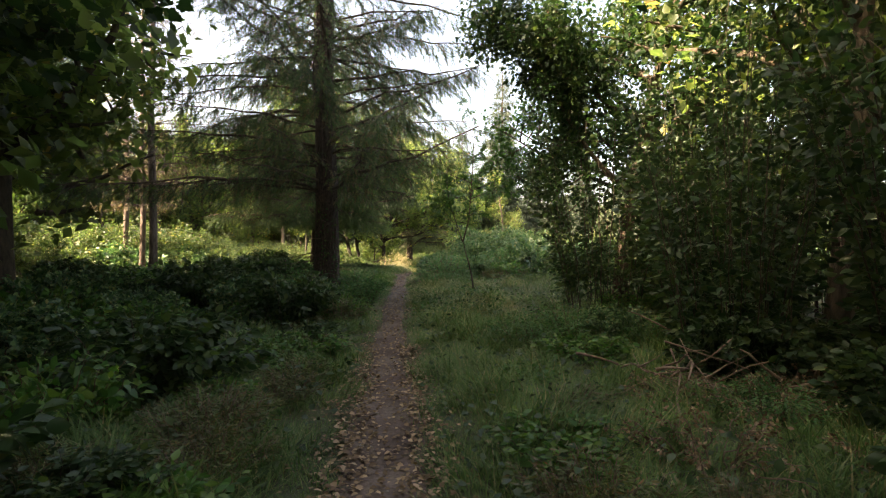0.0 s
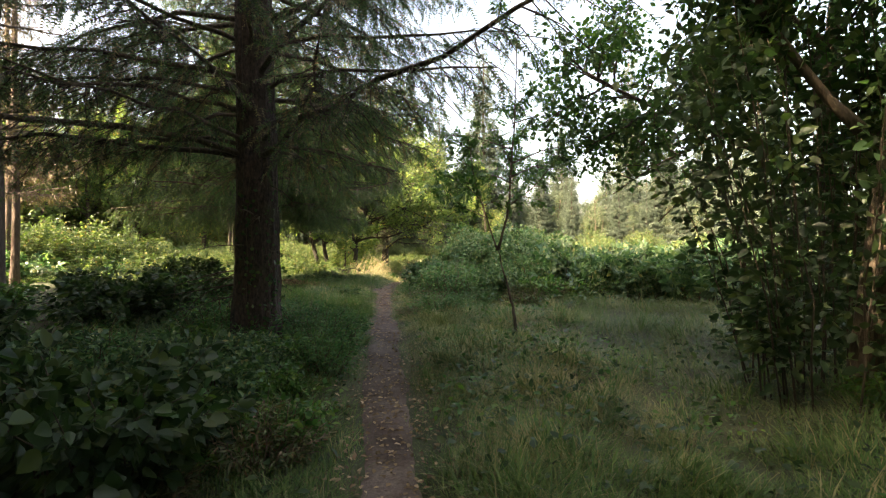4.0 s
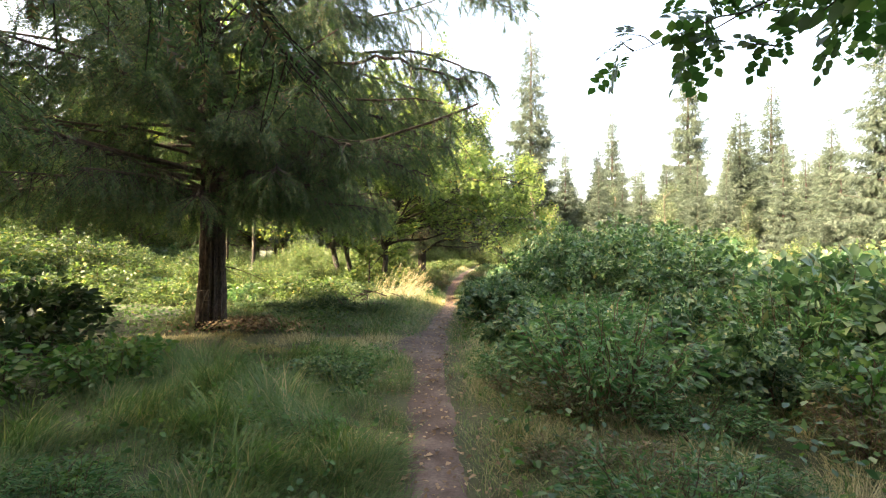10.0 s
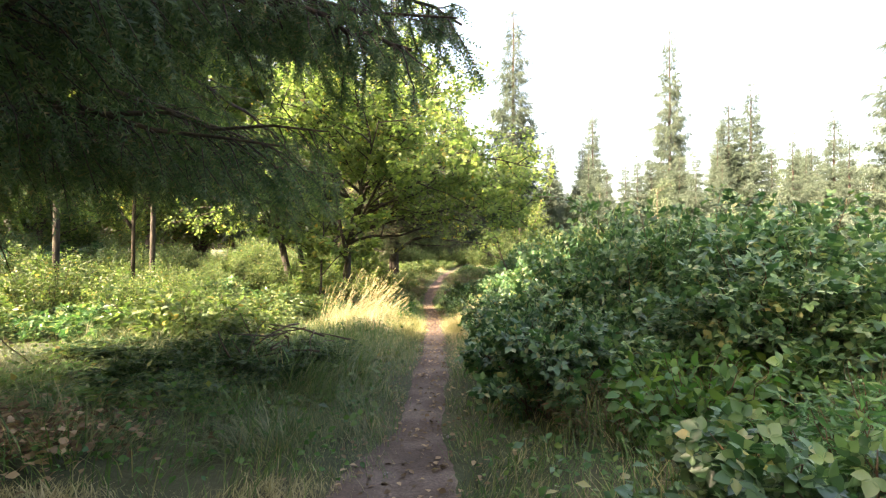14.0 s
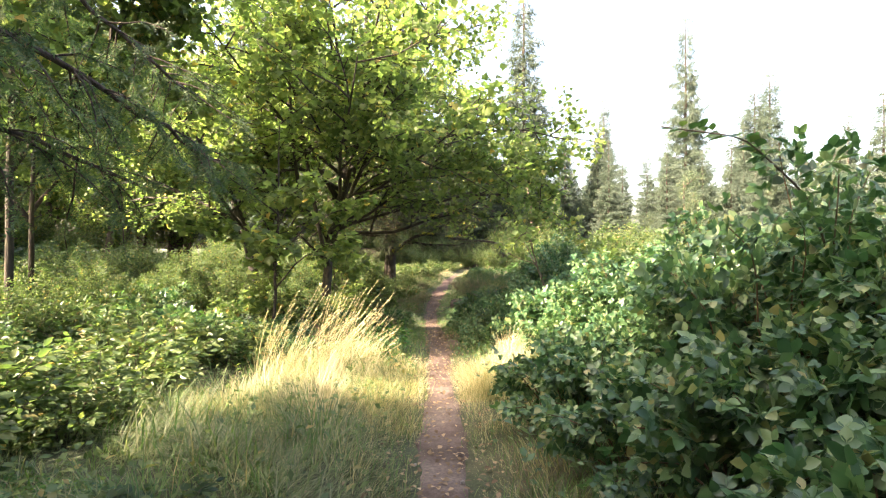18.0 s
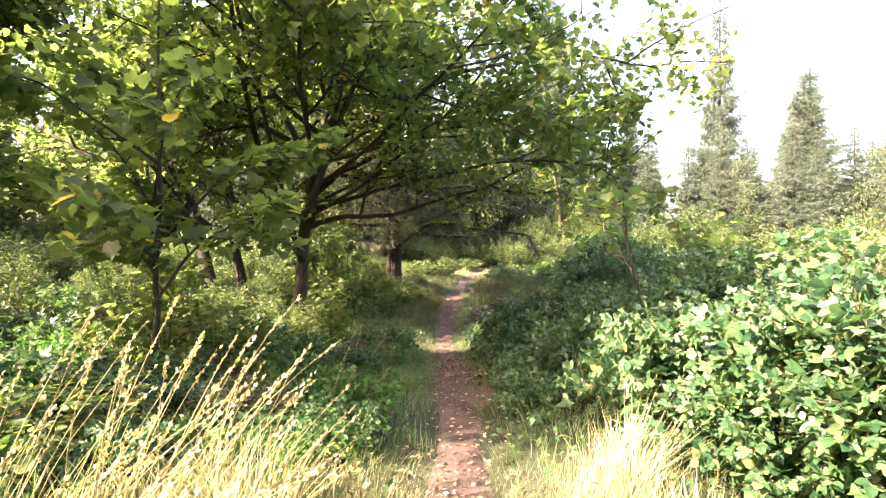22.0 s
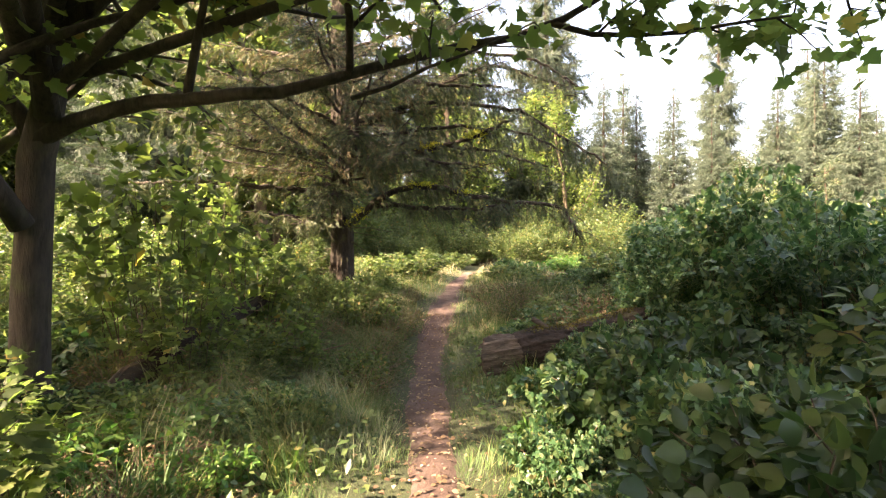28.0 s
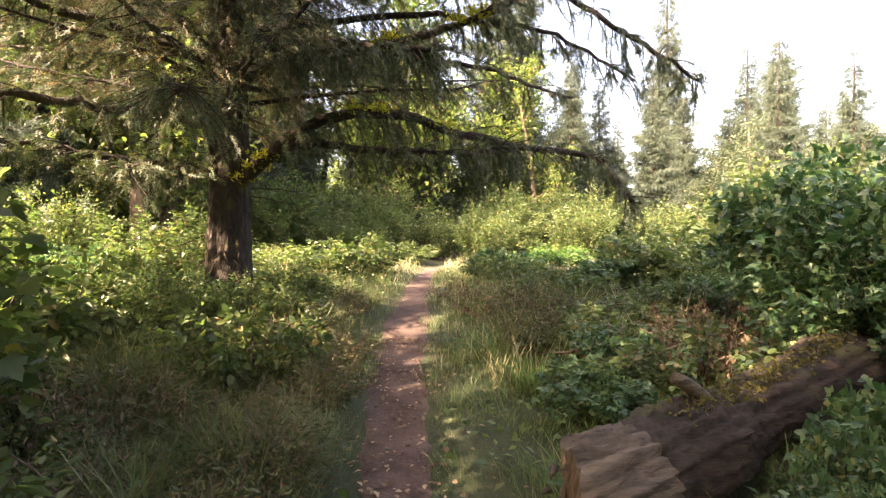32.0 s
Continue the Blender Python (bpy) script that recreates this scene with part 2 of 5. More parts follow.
class Bag:
    """Collects vertices and faces and turns them into one mesh."""

    def __init__(self):
        self.v, self.f, self.n = [], [], 0

    def add(self, v, faces):
        v = np.asarray(v, float).reshape(-1, 3)
        self.v.append(v)
        for f in faces:
            self.f.append(np.asarray(f, np.int64) + self.n)
        self.n += len(v)
        return self

    def tube(self, pts, radii, sides=6, wobble=0.0, rs=None):
        pts, radii = np.asarray(pts, float), np.asarray(radii, float)
        n = len(pts)
        d = unit(np.gradient(pts, axis=0))
        ref = np.array([0.31, 0.95, 0.05]) if abs(d[0][2]) > 0.6 else np.array([0.02, 0.05, 1.0])
        a = unit(np.cross(d, ref))
        b = np.cross(d, a)
        th = np.arange(sides) * 2 * np.pi / sides
        r = radii[:, None] * np.ones((1, sides))
        if wobble:
            r = r * (1 + wobble * rs.uniform(-1, 1, r.shape))
        v = pts[:, None] + r[..., None] * (np.cos(th)[None, :, None] * a[:, None] + np.sin(th)[None, :, None] * b[:, None])
        i = np.arange(n - 1)[:, None] * sides
        j = np.arange(sides)[None, :]
        k = (j + 1) % sides
        quads = np.stack([i + j, i + k, i + sides + k, i + sides + j], -1).reshape(-1, 4)
        caps = [np.arange(sides)[::-1][None], (np.arange(sides) + (n - 1) * sides)[None]]
        return self.add(v, [quads, *caps])

    def stamps(self, template, at, along, up, size):
        """Copies of a template (its y along the blade, z its face) at many places."""
        tv, tf = template
        y = unit(along)
        x = unit(np.cross(y, up))
        z = np.cross(x, y)
        size = np.broadcast_to(np.asarray(size, float), (len(at),))
        v = (tv[None, :, 0:1] * x[:, None] + tv[None, :, 1:2] * y[:, None] + tv[None, :, 2:3] * z[:, None]) * size[:, None, None] + np.asarray(at)[:, None]
        step = (np.arange(len(at)) * len(tv))[:, None, None]
        return self.add(v.reshape(-1, 3), [(np.asarray(f)[None] + step).reshape(-1, len(f[0])) for f in tf])

    def mesh(self, name, material, smooth=True):
        me = bpy.data.meshes.new(name)
        v = np.concatenate(self.v) if self.v else np.zeros((0, 3))
        me.vertices.add(len(v))
        me.vertices.foreach_set("co", v.astype(np.float32).ravel())
        loops = np.concatenate([f.ravel() for f in self.f])
        sizes = np.concatenate([np.full(len(f), f.shape[1]) for f in self.f])
        me.loops.add(len(loops))
        me.loops.foreach_set("vertex_index", loops.astype(np.int32))
        me.polygons.add(len(sizes))
        me.polygons.foreach_set("loop_start", (np.cumsum(sizes) - sizes).astype(np.int32))
        me.polygons.foreach_set("use_smooth", np.full(len(sizes), smooth))
        me.update(calc_edges=True)
        me.materials.append(material)
        return me


MASSES = ("twig_tangle", "shoot_tangle", "bough_tangle", "cane_tangle", "foliage", "dead_foliage", "crown", "stalk_tuft", "seed_tuft", "moss_tuft")


def part(name, bag, material, parent, label="", smooth=True):
    ob = new(name, bag if isinstance(bag, bpy.types.Mesh) else bag.mesh(name, material, smooth))
    ob.parent = parent
    return tagged(ob, label, kind="stuff" if name in MASSES else "")


def thing(name, label, category, group="", kind=""):
    return tagged(new(name), label, category, group, kind)


def leaf_shape(w=0.34, fold=0.10, curl=0.12):
    v = np.array([(0, 0, 0), (w, 0.38, fold), (0.72 * w, 0.72, fold * 0.7 - curl * 0.4), (0, 1, -curl), (-0.72 * w, 0.72, fold * 0.7 - curl * 0.4), (-w, 0.38, fold), (0, 0.45, 0.02)])
    return v, [[(0, 1, 6), (0, 6, 5)], [(6, 1, 2, 3), (6, 3, 4, 5)]]


def small_leaf(w=0.3, fold=0.08):
    return np.array([(0, 0, 0), (w, 0.5, fold), (0, 1, -0.05), (-w, 0.5, fold)]), [[(0, 1, 2), (0, 2, 3)]]


def mid_leaf(w=0.36, fold=0.08, curl=0.12):
    side = [(0.62 * w, 0.12, 0.5 * fold), (w, 0.38, fold), (0.78 * w, 0.66, 0.7 * fold - 0.4 * curl), (0.3 * w, 0.88, 0.2 * fold - 0.8 * curl)]
    v = np.array([(0, 0, 0), *side, (0, 1, -curl), *((-x, y, z) for x, y, z in side[::-1])])
    return v, [[(0, 1, 2, 3, 4, 5), (0, 5, 6, 7, 8, 9)]]


def maple_shape():
    """A broad leaf of five pointed lobes."""
    side = [(0.10, 0.0), (0.28, -0.10), (0.36, 0.03), (0.5, 0.06), (0.46, 0.2), (0.46, 0.28), (0.64, 0.46), (0.5, 0.52), (0.44, 0.62), (0.3, 0.58), (0.28, 0.74), (0.16, 0.82)]
    pts = [(0, 0)] + side + [(0, 1.0)] + [(-x, y) for x, y in side[::-1]]
    v = [(x, y, 0.16 * abs(x) - 0.18 * y * y) for x, y in pts] + [(0, 0.3, -0.01)]
    c = len(pts)
    return np.array(v), [[(i, (i + 1) % c, c) for i in range(c)]]


def maple_simple():
    side = [(0.3, -0.08), (0.5, 0.12), (0.36, 0.24), (0.6, 0.5), (0.34, 0.56), (0.22, 0.74)]
    pts = [(0, 0)] + side + [(0, 1.0)] + [(-x, y) for x, y in side[::-1]]
    v = [(x, y, 0.16 * abs(x) - 0.15 * y * y) for x, y in pts]
    return np.array(v), [[(0, i, i + 1) for i in range(1, len(pts) - 1)]]


def trifoliate(leaflet):
    """Three leaflets on a short stalk."""
    lv, lf = leaflet
    vs, fs, n = [], [[] for k in lf], 0
    for turn, at, s in ((0, 0.30, 0.72), (72, 0.26, 0.6), (-72, 0.26, 0.6)):
        c, k = math.cos(radians(turn)), math.sin(radians(turn))
        w = lv * s
        vs.append(np.stack([w[:, 0] * c + w[:, 1] * k, -w[:, 0] * k + w[:, 1] * c + at, w[:, 2]], 1))
        for a, b in zip(fs, lf):
            a += [tuple(i + n for i in t) for t in b]
        n += len(lv)
    return np.concatenate(vs), fs


def pinnate(pairs=4):
    """A feathered leaf of small oval leaflets along one rib."""
    lv, lf = leaf_shape(0.36, 0.06, 0.1)
    vs, fs, n = [np.array([(-0.008, 0, 0), (0.008, 0, 0), (0.004, 1, -0.12), (-0.004, 1, -0.12)])], [[], [(0, 1, 2, 3)]], 4
    spots = [(side * (62 + 9 * ((i * 7 + side) % 3)), 0.2 + 0.72 * i / pairs + 0.05 * (side > 0)) for i in range(pairs) for side in (1, -1)] + [(0, 0.92)]
    for turn, at in spots:
        c, k = math.cos(radians(turn)), math.sin(radians(turn))
        w = lv * 0.3
        vs.append(np.stack([w[:, 0] * c + w[:, 1] * k, -w[:, 0] * k + w[:, 1] * c + at, w[:, 2] - 0.12 * at * at], 1))
        for a, b in zip(fs, lf):
            a += [tuple(i + n for i in t) for t in b]
        n += len(lv)
    return np.concatenate(vs), fs


def sprig_shape(rows=7, reach=0.2, width=0.042):
    """A conifer twig: short side shoots that point forwards, alternately, on a thin axis."""
    vs, fs = [(-0.012, 0, 0), (0.012, 0, 0), (0, 1.0, 0)], [(0, 1, 2)]
    for i in range(rows):
        t = 0.06 + 0.86 * i / rows
        s = reach * (1.0 - 0.55 * t)
        for side in (1, -1):
            n = len(vs)
            lift = 0.35 * s * (1 if i % 2 else -1)
            vs += [(0, t - width, 0), (0, t + width, 0), (side * s, t + 0.75 * s, lift)]
            fs.append((n, n + 1, n + 2))
    return np.array(vs), [fs]


MAPLE_SIMPLE, LANCE = maple_simple(), leaf_shape(0.13, 0.05, 0.2)
LEAF, SMALL, MAPLE, PINNATE, SPRIG = leaf_shape(), small_leaf(), maple_shape(), pinnate(), sprig_shape(7, 0.19, 0.036)
BLADE = np.array([(-0.5, 0, 0), (0.5, 0, 0), (0.42, 0.5, 0.06), (-0.42, 0.5, 0.06), (0, 1, 0.3)]), [[(3, 2, 4)], [(0, 1, 2, 3)]]


# ---- the lie of the land ----
PATH_Y = [-30, -6, 0, 3, 6, 9, 13, 16, 19, 22, 25, 28, 33, 37, 41, 44, 46, 50.5, 56, 70]
PATH_X = [0.6, 0.0, -0.15, -0.35, -0.65, -0.92, -1.2, -1.4, -1.58, -1.56, -1.38, -1.28, -1.18, -1.22, -1.25, -1.1, -0.85, -0.1, 1.2, 5.0]
RISE_Y = [-200, -30, 0, 8.4, 12, 16, 20, 24.7, 28, 33, 36, 40, 43, 46, 50, 54, 70, 400]
RISE_Z = [0.0, -0.1, 0.0, 0.14, 0.3, 0.36, 0.42, 0.36, 0.15, -0.17, -0.35, -0.62, -0.62, -0.3, 0.1, 0.3, 0.6, 0.6]


def smooth_interp(y, ys, zs):
    y, ys, zs = np.asarray(y, float), np.asarray(ys, float), np.asarray(zs, float)
    return sum(np.interp(y + o, ys, zs) for o in (-1.2, -0.6, 0, 0.6, 1.2)) / 5


def path_x(y):
    return smooth_interp(y, PATH_Y, PATH_X)


def ground_z(x, y):
    x, y = np.asarray(x, float), np.asarray(y, float)
    off = np.abs(x - path_x(y))
    z = smooth_interp(y, RISE_Y, RISE_Z)
    z = z + 0.05 * np.sin(x * 1.7 + 0.6 * y) * np.sin(y * 1.3 - 0.4 * x) * np.clip((off - 0.4) / 2, 0, 1)
    z = z + 0.06 * np.clip((off - 0.2) / 0.5, 0, 1) + 0.12 * np.clip((off - 1.0) / 6, 0, 1)
    return z


def axis_steps(fine_lo, fine_hi, step, far):
    inner = np.arange(fine_lo, fine_hi + step / 2, step)
    up, dn, s = [fine_hi], [fine_lo], step
    while up[-1] < far:
        s *= 1.35
        up.append(up[-1] + s)
        dn.append(dn[-1] - s)
    return np.concatenate([dn[:0:-1], inner, up[1:]])


gx, gy = axis_steps(-7, 5, 0.2, 900), axis_steps(-4, 58, 0.25, 900)
GX, GY = np.meshgrid(gx, gy)
bag = Bag()
i = (np.arange(len(gy) - 1)[:, None] * len(gx) + np.arange(len(gx) - 1)[None]).ravel()
bag.add(np.stack([GX, GY, ground_z(GX, GY)], -1), [np.stack([i, i + 1, i + 1 + len(gx), i + len(gx)], 1)])
ground = tagged(new("ground", bag.mesh("ground", M_GROUND)), "dark woodland soil under grass and undergrowth", "ground", kind="structure")

rs = np.random.RandomState(3)
py = np.arange(-5, 54, 0.12)
across = np.linspace(-1, 1, 9)
half = 0.215 + 0.03 * np.sin(py * 1.9) + 0.02 * np.sin(py * 4.7 + 1) + 0.2 * np.exp(-((py - 34.2) / 1.5) ** 2) + 0.03 * np.clip((py - 37) / 3, 0, 1) + 0.2 * np.exp(-((py - 20.7) / 1.1) ** 2) + 0.1 * np.exp(-((py - 46.5) / 2.5) ** 2) + 0.1 * np.exp(-((py - 2.5) / 5) ** 2) + 0.07 * np.exp(-((py - 13.4) / 1.5) ** 2)
middle = path_x(py) + 0.16 * np.exp(-((py - 34.2) / 1.5) ** 2) - 0.16 * np.exp(-((py - 20.7) / 1.1) ** 2)
PX = middle[:, None] + across[None] * (half[:, None] + rs.uniform(-0.02, 0.02, (len(py), 9)))
PYY = np.repeat(py[:, None], 9, 1)
PZ = ground_z(PX, PYY) + 0.022 - 0.03 * np.abs(across[None]) ** 6 + 0.006 * np.sin(PX * 23 + PYY * 3.1) * np.sin(PYY * 5.3)
bag = Bag()
i = (np.arange(len(py) - 1)[:, None] * 9 + np.arange(8)[None]).ravel()
bag.add(np.stack([PX, PYY, PZ], -1), [np.stack([i, i + 1, i + 10, i + 9], 1)])
tagged(new("path", bag.mesh("path", M_DIRT)), "narrow trodden footpath of bare reddish-brown dirt", "path", kind="structure")


# ---- plants: how they grow ----
def bend(rs, start, way, length, n=7, wander=0.25, pull=(0, 0, 0)):
    """A limb's line: from start, along way, wandering and pulled as it goes."""
    pts, d = [np.asarray(start, float)], unit(np.asarray(way, float))
    pull = np.asarray(pull, float)
    for k in range(n):
        d = unit(d + rs.normal(0, wander, 3) / n * 2 + pull / n)
        pts.append(pts[-1] + d * length / n)
    return np.array(pts)


def line_at(pts, t):
    k = min(int(t * (len(pts) - 1)), len(pts) - 2)
    u = t * (len(pts) - 1) - k
    return pts[k] * (1 - u) + pts[k + 1] * u, unit(pts[k + 1] - pts[k])


def knotted(rs, knots, n=18, wander=0.02):
    """A limb's line through given knots."""
    knots = np.array(knots, float)
    u = np.linspace(0, len(knots) - 1, n)
    line = np.stack([np.interp(u, range(len(knots)), knots[:, k]) for k in range(3)], 1)
    line[1:-1] = (line[:-2] + 2 * line[1:-1] + line[2:]) / 4
    return line + rs.normal(0, wander, line.shape)


def branching(rs, limb, radius, counts, shrink=0.5, spread=0.9, pull=(0, 0, 0.2), level=0, out=None, start_at=0.25, level_out=1.0):
    """All lines of a limb and its side branches as (points, radius, level)."""
    out = [] if out is None else out
    out.append((limb, radius, level))
    if level < len(counts):
        length = np.linalg.norm(np.diff(limb, axis=0), axis=1).sum()
        for k in range(counts[level]):
            t = start_at + (1 - start_at) * (k + rs.uniform(0, 1)) / counts[level]
            p, d = line_at(limb, min(t, 0.99))
            side = unit(np.cross(d, rs.normal(0, 1, 3)) * (1, 1, level_out))
            w = unit(d * rs.uniform(0.4, 0.9) + side * spread)
            branching(rs, bend(rs, p, w, length * shrink * rs.uniform(0.6, 1.15) * (1.1 - 0.5 * t), 5, 0.3, pull), radius * (0.35 + 0.25 * (1 - t)), counts, shrink, spread, pull, level + 1, out, 0.15, level_out)
    return out


def tapered(line, radius, tip=0.25):
    return radius * np.linspace(1, tip, len(line)) ** 0.9


def cloud(rs, lines, count, jitter, flat=0.6, droop=0.2):
    """Places and turns for leaves along the outer lines."""
    seg = np.concatenate([np.stack([l[:-1], l[1:]], 1) for l in lines])
    w = np.linalg.norm(seg[:, 1] - seg[:, 0], axis=1)
    k = rs.choice(len(seg), count, p=w / w.sum())
    u = rs.uniform(0, 1, (count, 1))
    at = seg[k, 0] * (1 - u) + seg[k, 1] * u + rs.normal(0, jitter, (count, 3))
    along = unit(unit(seg[k, 1] - seg[k, 0]) * 0.5 + rs.normal(0, 0.7, (count, 3)) + np.array([0, 0, -droop]))
    up = unit(rs.normal(0, 1 - flat, (count, 3)) + np.array([0, 0, flat]) + 1e-3)
    return at, along, up


def off_path(at, wide=0.42, tall=2.3):
    """True for places that leave the way over the path free."""
    return (np.abs(at[:, 0] - path_x(at[:, 1])) > wide) | (at[:, 2] - ground_z(at[:, 0], at[:, 1]) > tall)


def broadleaf(name, label, stems, counts, leaf, leaf_size, leaves, material, bark, category="tree", seed=1, shrink=0.5, spread=0.9, jitter=0.14, pull=(0, 0, 0.2), start_at=0.25, group="", sides=8, origin=(0, 0, 0), bare=None, joined=False, level_out=1.0, flat=0.6):
    """stems: (base, way, length, radius), or (knots, None, 0, radius). Every stem is a trunk of its own, with its limbs, twigs and leaves."""
    rs = np.random.RandomState(seed)
    tree = thing(name, label, category, group)
    twigs, tips = Bag(), []
    for base, way, length, radius, *own in stems:
        line = knotted(rs, base, 18, min(0.02, radius * 0.25)) if way is None else bend(rs, base, way, length, 9, own[1] if len(own) > 1 else 0.18, (0, 0, 0.25))
        lines = branching(rs, line, radius, own[0] if own else counts, shrink, spread, pull, 0, None, start_at, level_out)
        for pts, r, level in lines:
            if level and not off_path(pts + np.asarray(origin), 0.5, 2.2).all():
                continue
            if level and bare is not None and (bare(pts).mean() > 0.55 or pts[-1, 2] < min(pts[0, 2], 2.2) - 0.2):
                continue
            if level == 0:
                rad = tapered(pts, r, 0.2)
                rad[0] *= 1.35
                part("trunk" if len(stems) == 1 else "stem", Bag().tube(pts, rad, sides + 2, 0.08, rs), bark, tree)
            elif level == 1 and not joined:
                part("limb", Bag().tube(pts, tapered(pts, r), sides, 0.06, rs), bark, tree)
            else:
                twigs.tube(pts, tapered(pts, max(r, 0.004)), 4)
            if level >= max(1, len(counts) - 1):
                tips.append(pts)
    if twigs.n:
        part("twig_tangle", twigs, bark, tree)
    at, along, up = cloud(rs, tips, leaves, jitter, flat)
    free = off_path(at + np.asarray(origin)) & (at[:, 2] > 0.05)
    if bare is not None:
        free &= ~bare(at)
    at, along, up = at[free], along[free], up[free]
    crown = Bag().stamps(leaf, at, along, up, leaf_size * rs.uniform(0.6, 1.25, len(at)))
    part("crown", crown, material, tree)
    return tree


def conifer(name, label, height, radius, first, reach, whorls, droop, seed, needle, bark, sprig=0.26, step=0.16, hang=0.5, limbs_apart=True, category="conifer tree", group="", density=5, lean=0.0, old=None, old_share=0.0, snags=0, at=(0, 0, 0), turn=0.0, low=1.15, inner=0.16, limp=0.24, uneven=0.0):
    """A spruce or fir: drooping boughs in whorls, side shoots and hanging twigs."""
    rs = np.random.RandomState(seed)
    tree = thing(name, label, category, group)
    c, k0 = math.cos(radians(turn)), math.sin(radians(turn))

    def stands_off(p, wide, tall):
        p = np.atleast_2d(p)
        return off_path(np.stack([c * p[:, 0] - k0 * p[:, 1], k0 * p[:, 0] + c * p[:, 1], p[:, 2]], 1) + np.asarray(at), wide, tall)

    zs = np.linspace(-0.3, height, 16)
    core = np.stack([lean * zs + 0.03 * np.sin(zs * 0.8), 0.03 * np.cos(zs * 0.7) - 0.03, zs], 1)
    rad = radius * (1 - np.clip(zs, 0, None) / height) ** 0.8 + 0.015
    rad[0] *= 1.3
    rad[1] *= 1.05
    if limbs_apart:
        fine = np.linspace(-0.3, height, 150)
        core = np.stack([np.interp(fine, zs, core[:, k]) for k in range(3)], 1)
        shell = Bag().tube(core, np.interp(fine, zs, rad), 40)
        v = shell.v[0].reshape(150, 40, 3)
        ridge = np.cumsum(rs.normal(0, 1, (150, 40)), 0)
        ridge = np.clip((ridge - ridge.mean(0)) / 14, -1, 1) * 0.5 + rs.uniform(-1, 1, (150, 40)) * 0.35 + rs.uniform(-1, 1, (1, 40)) * 0.4
        v += unit(v - core[:, None]) * (ridge * np.interp(fine, zs, rad)[:, None] * 0.11)[..., None]
        part("trunk", shell, bark, tree, smooth=False)
    else:
        part("trunk", Bag().tube(core, rad, 14, 0.07, rs), bark, tree)
    for k in range(snags):
        a, z = rs.uniform(0, 6.28), rs.uniform(0.7, first + 0.6)
        stick = bend(rs, (lean * z, 0, z), (math.cos(a), math.sin(a), rs.uniform(-0.25, 0.2)), rs.uniform(0.4, 1.2), 7, 0.25, (0, 0, -0.4))
        if not stands_off(stick, 1.2, 3.0).all():
            continue
        part("dead_branch", Bag().tube(stick, tapered(stick, 0.014, 0.15), 5), M_TWIG, tree)
        for q in range(4):
            p, d = line_at(stick, rs.uniform(0.3, 0.95))
            twig = bend(rs, p, d + rs.normal(0, 0.6, 3), rs.uniform(0.15, 0.5), 4, 0.3, (0, 0, -0.5))
            part("dead_twig", Bag().tube(twig, tapered(twig, 0.005), 4), M_TWIG, tree)
    shoots, places, ways, sizes, boughs = Bag(), [], [], [], Bag()
    for k in range(whorls):
        f = (k + rs.uniform(0, 0.6)) / whorls
        z = first + (height - first - 0.4) * f ** low
        long = reach * (1 - (z - first) / (height - first)) ** 0.75 * rs.uniform(0.65, 1.1) + 0.25
        n = 5 if z < height * 0.6 else 4
        for b in range(n):
            a = 2 * math.pi * (b + rs.uniform(0, 0.8)) / n + k * 1.1
            s = np.linspace(0, 1, 8)
            r = long * s * rs.uniform(0.8 - uneven, 1.1)
            zz = z + long * (0.22 * s - droop * s ** 2 * rs.uniform(0.6, 1.2) + 0.12 * s ** 4)
            aa = a + rs.normal(0, 0.12) * s
            line = np.stack([np.cos(aa) * r + lean * z, np.sin(aa) * r, zz], 1) + np.concatenate([np.zeros((1, 3)), rs.normal(0, 0.025 * long / 3, (7, 3))])
            tip = (at[0] + c * line[-1, 0] - k0 * line[-1, 1], at[1] + k0 * line[-1, 0] + c * line[-1, 1])
            if not stands_off(line, 0.7, 2.7).all() or (at[1] and tip[0] > float(path_x(tip[1])) + 2.0 and z < 4.6):
                continue
            br = Bag() if limbs_apart and long > 1.6 and z < height * 0.5 else boughs
            br.tube(line, tapered(line, 0.009 + 0.007 * long, 0.2), 6)
            if br is not boughs:
                part("bough", br, M_TWIG if bark is M_SPRUCEBARK else bark, tree)
            coarse = 3.5 if z > 9 and limbs_apart else 1.7 if z > 6.5 and limbs_apart else 1.0
            count = max(2, int(long / step / coarse))
            for q in range(count):
                inside = inner if z < 6 else 0.16
                t = inside + (0.98 - inside) * (q + rs.uniform(0, 1)) / count
                p, d = line_at(line, min(t, 0.99))
                for side in (1, -1):
                    out = np.cross(d, (0, 0, 1)) * side
                    w = unit(d * 0.7 + out * rs.uniform(0.5, 1.0) + np.array([0, 0, -hang * rs.uniform(0.2, 1.6)]))
                    l2 = (0.22 + limp * long * (1 - 0.6 * t)) * rs.uniform(0.5, 1.15)
                    shoot = bend(rs, p, w, l2, 3, 0.2, (0, 0, -0.9 * hang))
                    shoots.tube(shoot, (0.006, 0.005, 0.004, 0.002), 3)
                    m = max(2, int(density * l2 / 0.45 / coarse * (0.55 if at[1] and z < first + 0.8 else 1.0)))
                    for e in range(m):
                        pp, dd = line_at(shoot, min(0.99, 0.15 + 0.85 * (e + rs.uniform(0, 1)) / m))
                        places.append(pp)
                        sizes.append(2.2 if coarse > 2 else 1.35 if coarse > 1 else 1.0)
                        ways.append(dd * 0.7 + rs.normal(0, 0.45, 3) + np.array([0, 0, -hang]))
    if boughs.n:
        part("bough_tangle", boughs, bark, tree)
    part("shoot_tangle", shoots, bark, tree)
    places, ways, sizes = np.array(places), np.array(ways), np.array(sizes)
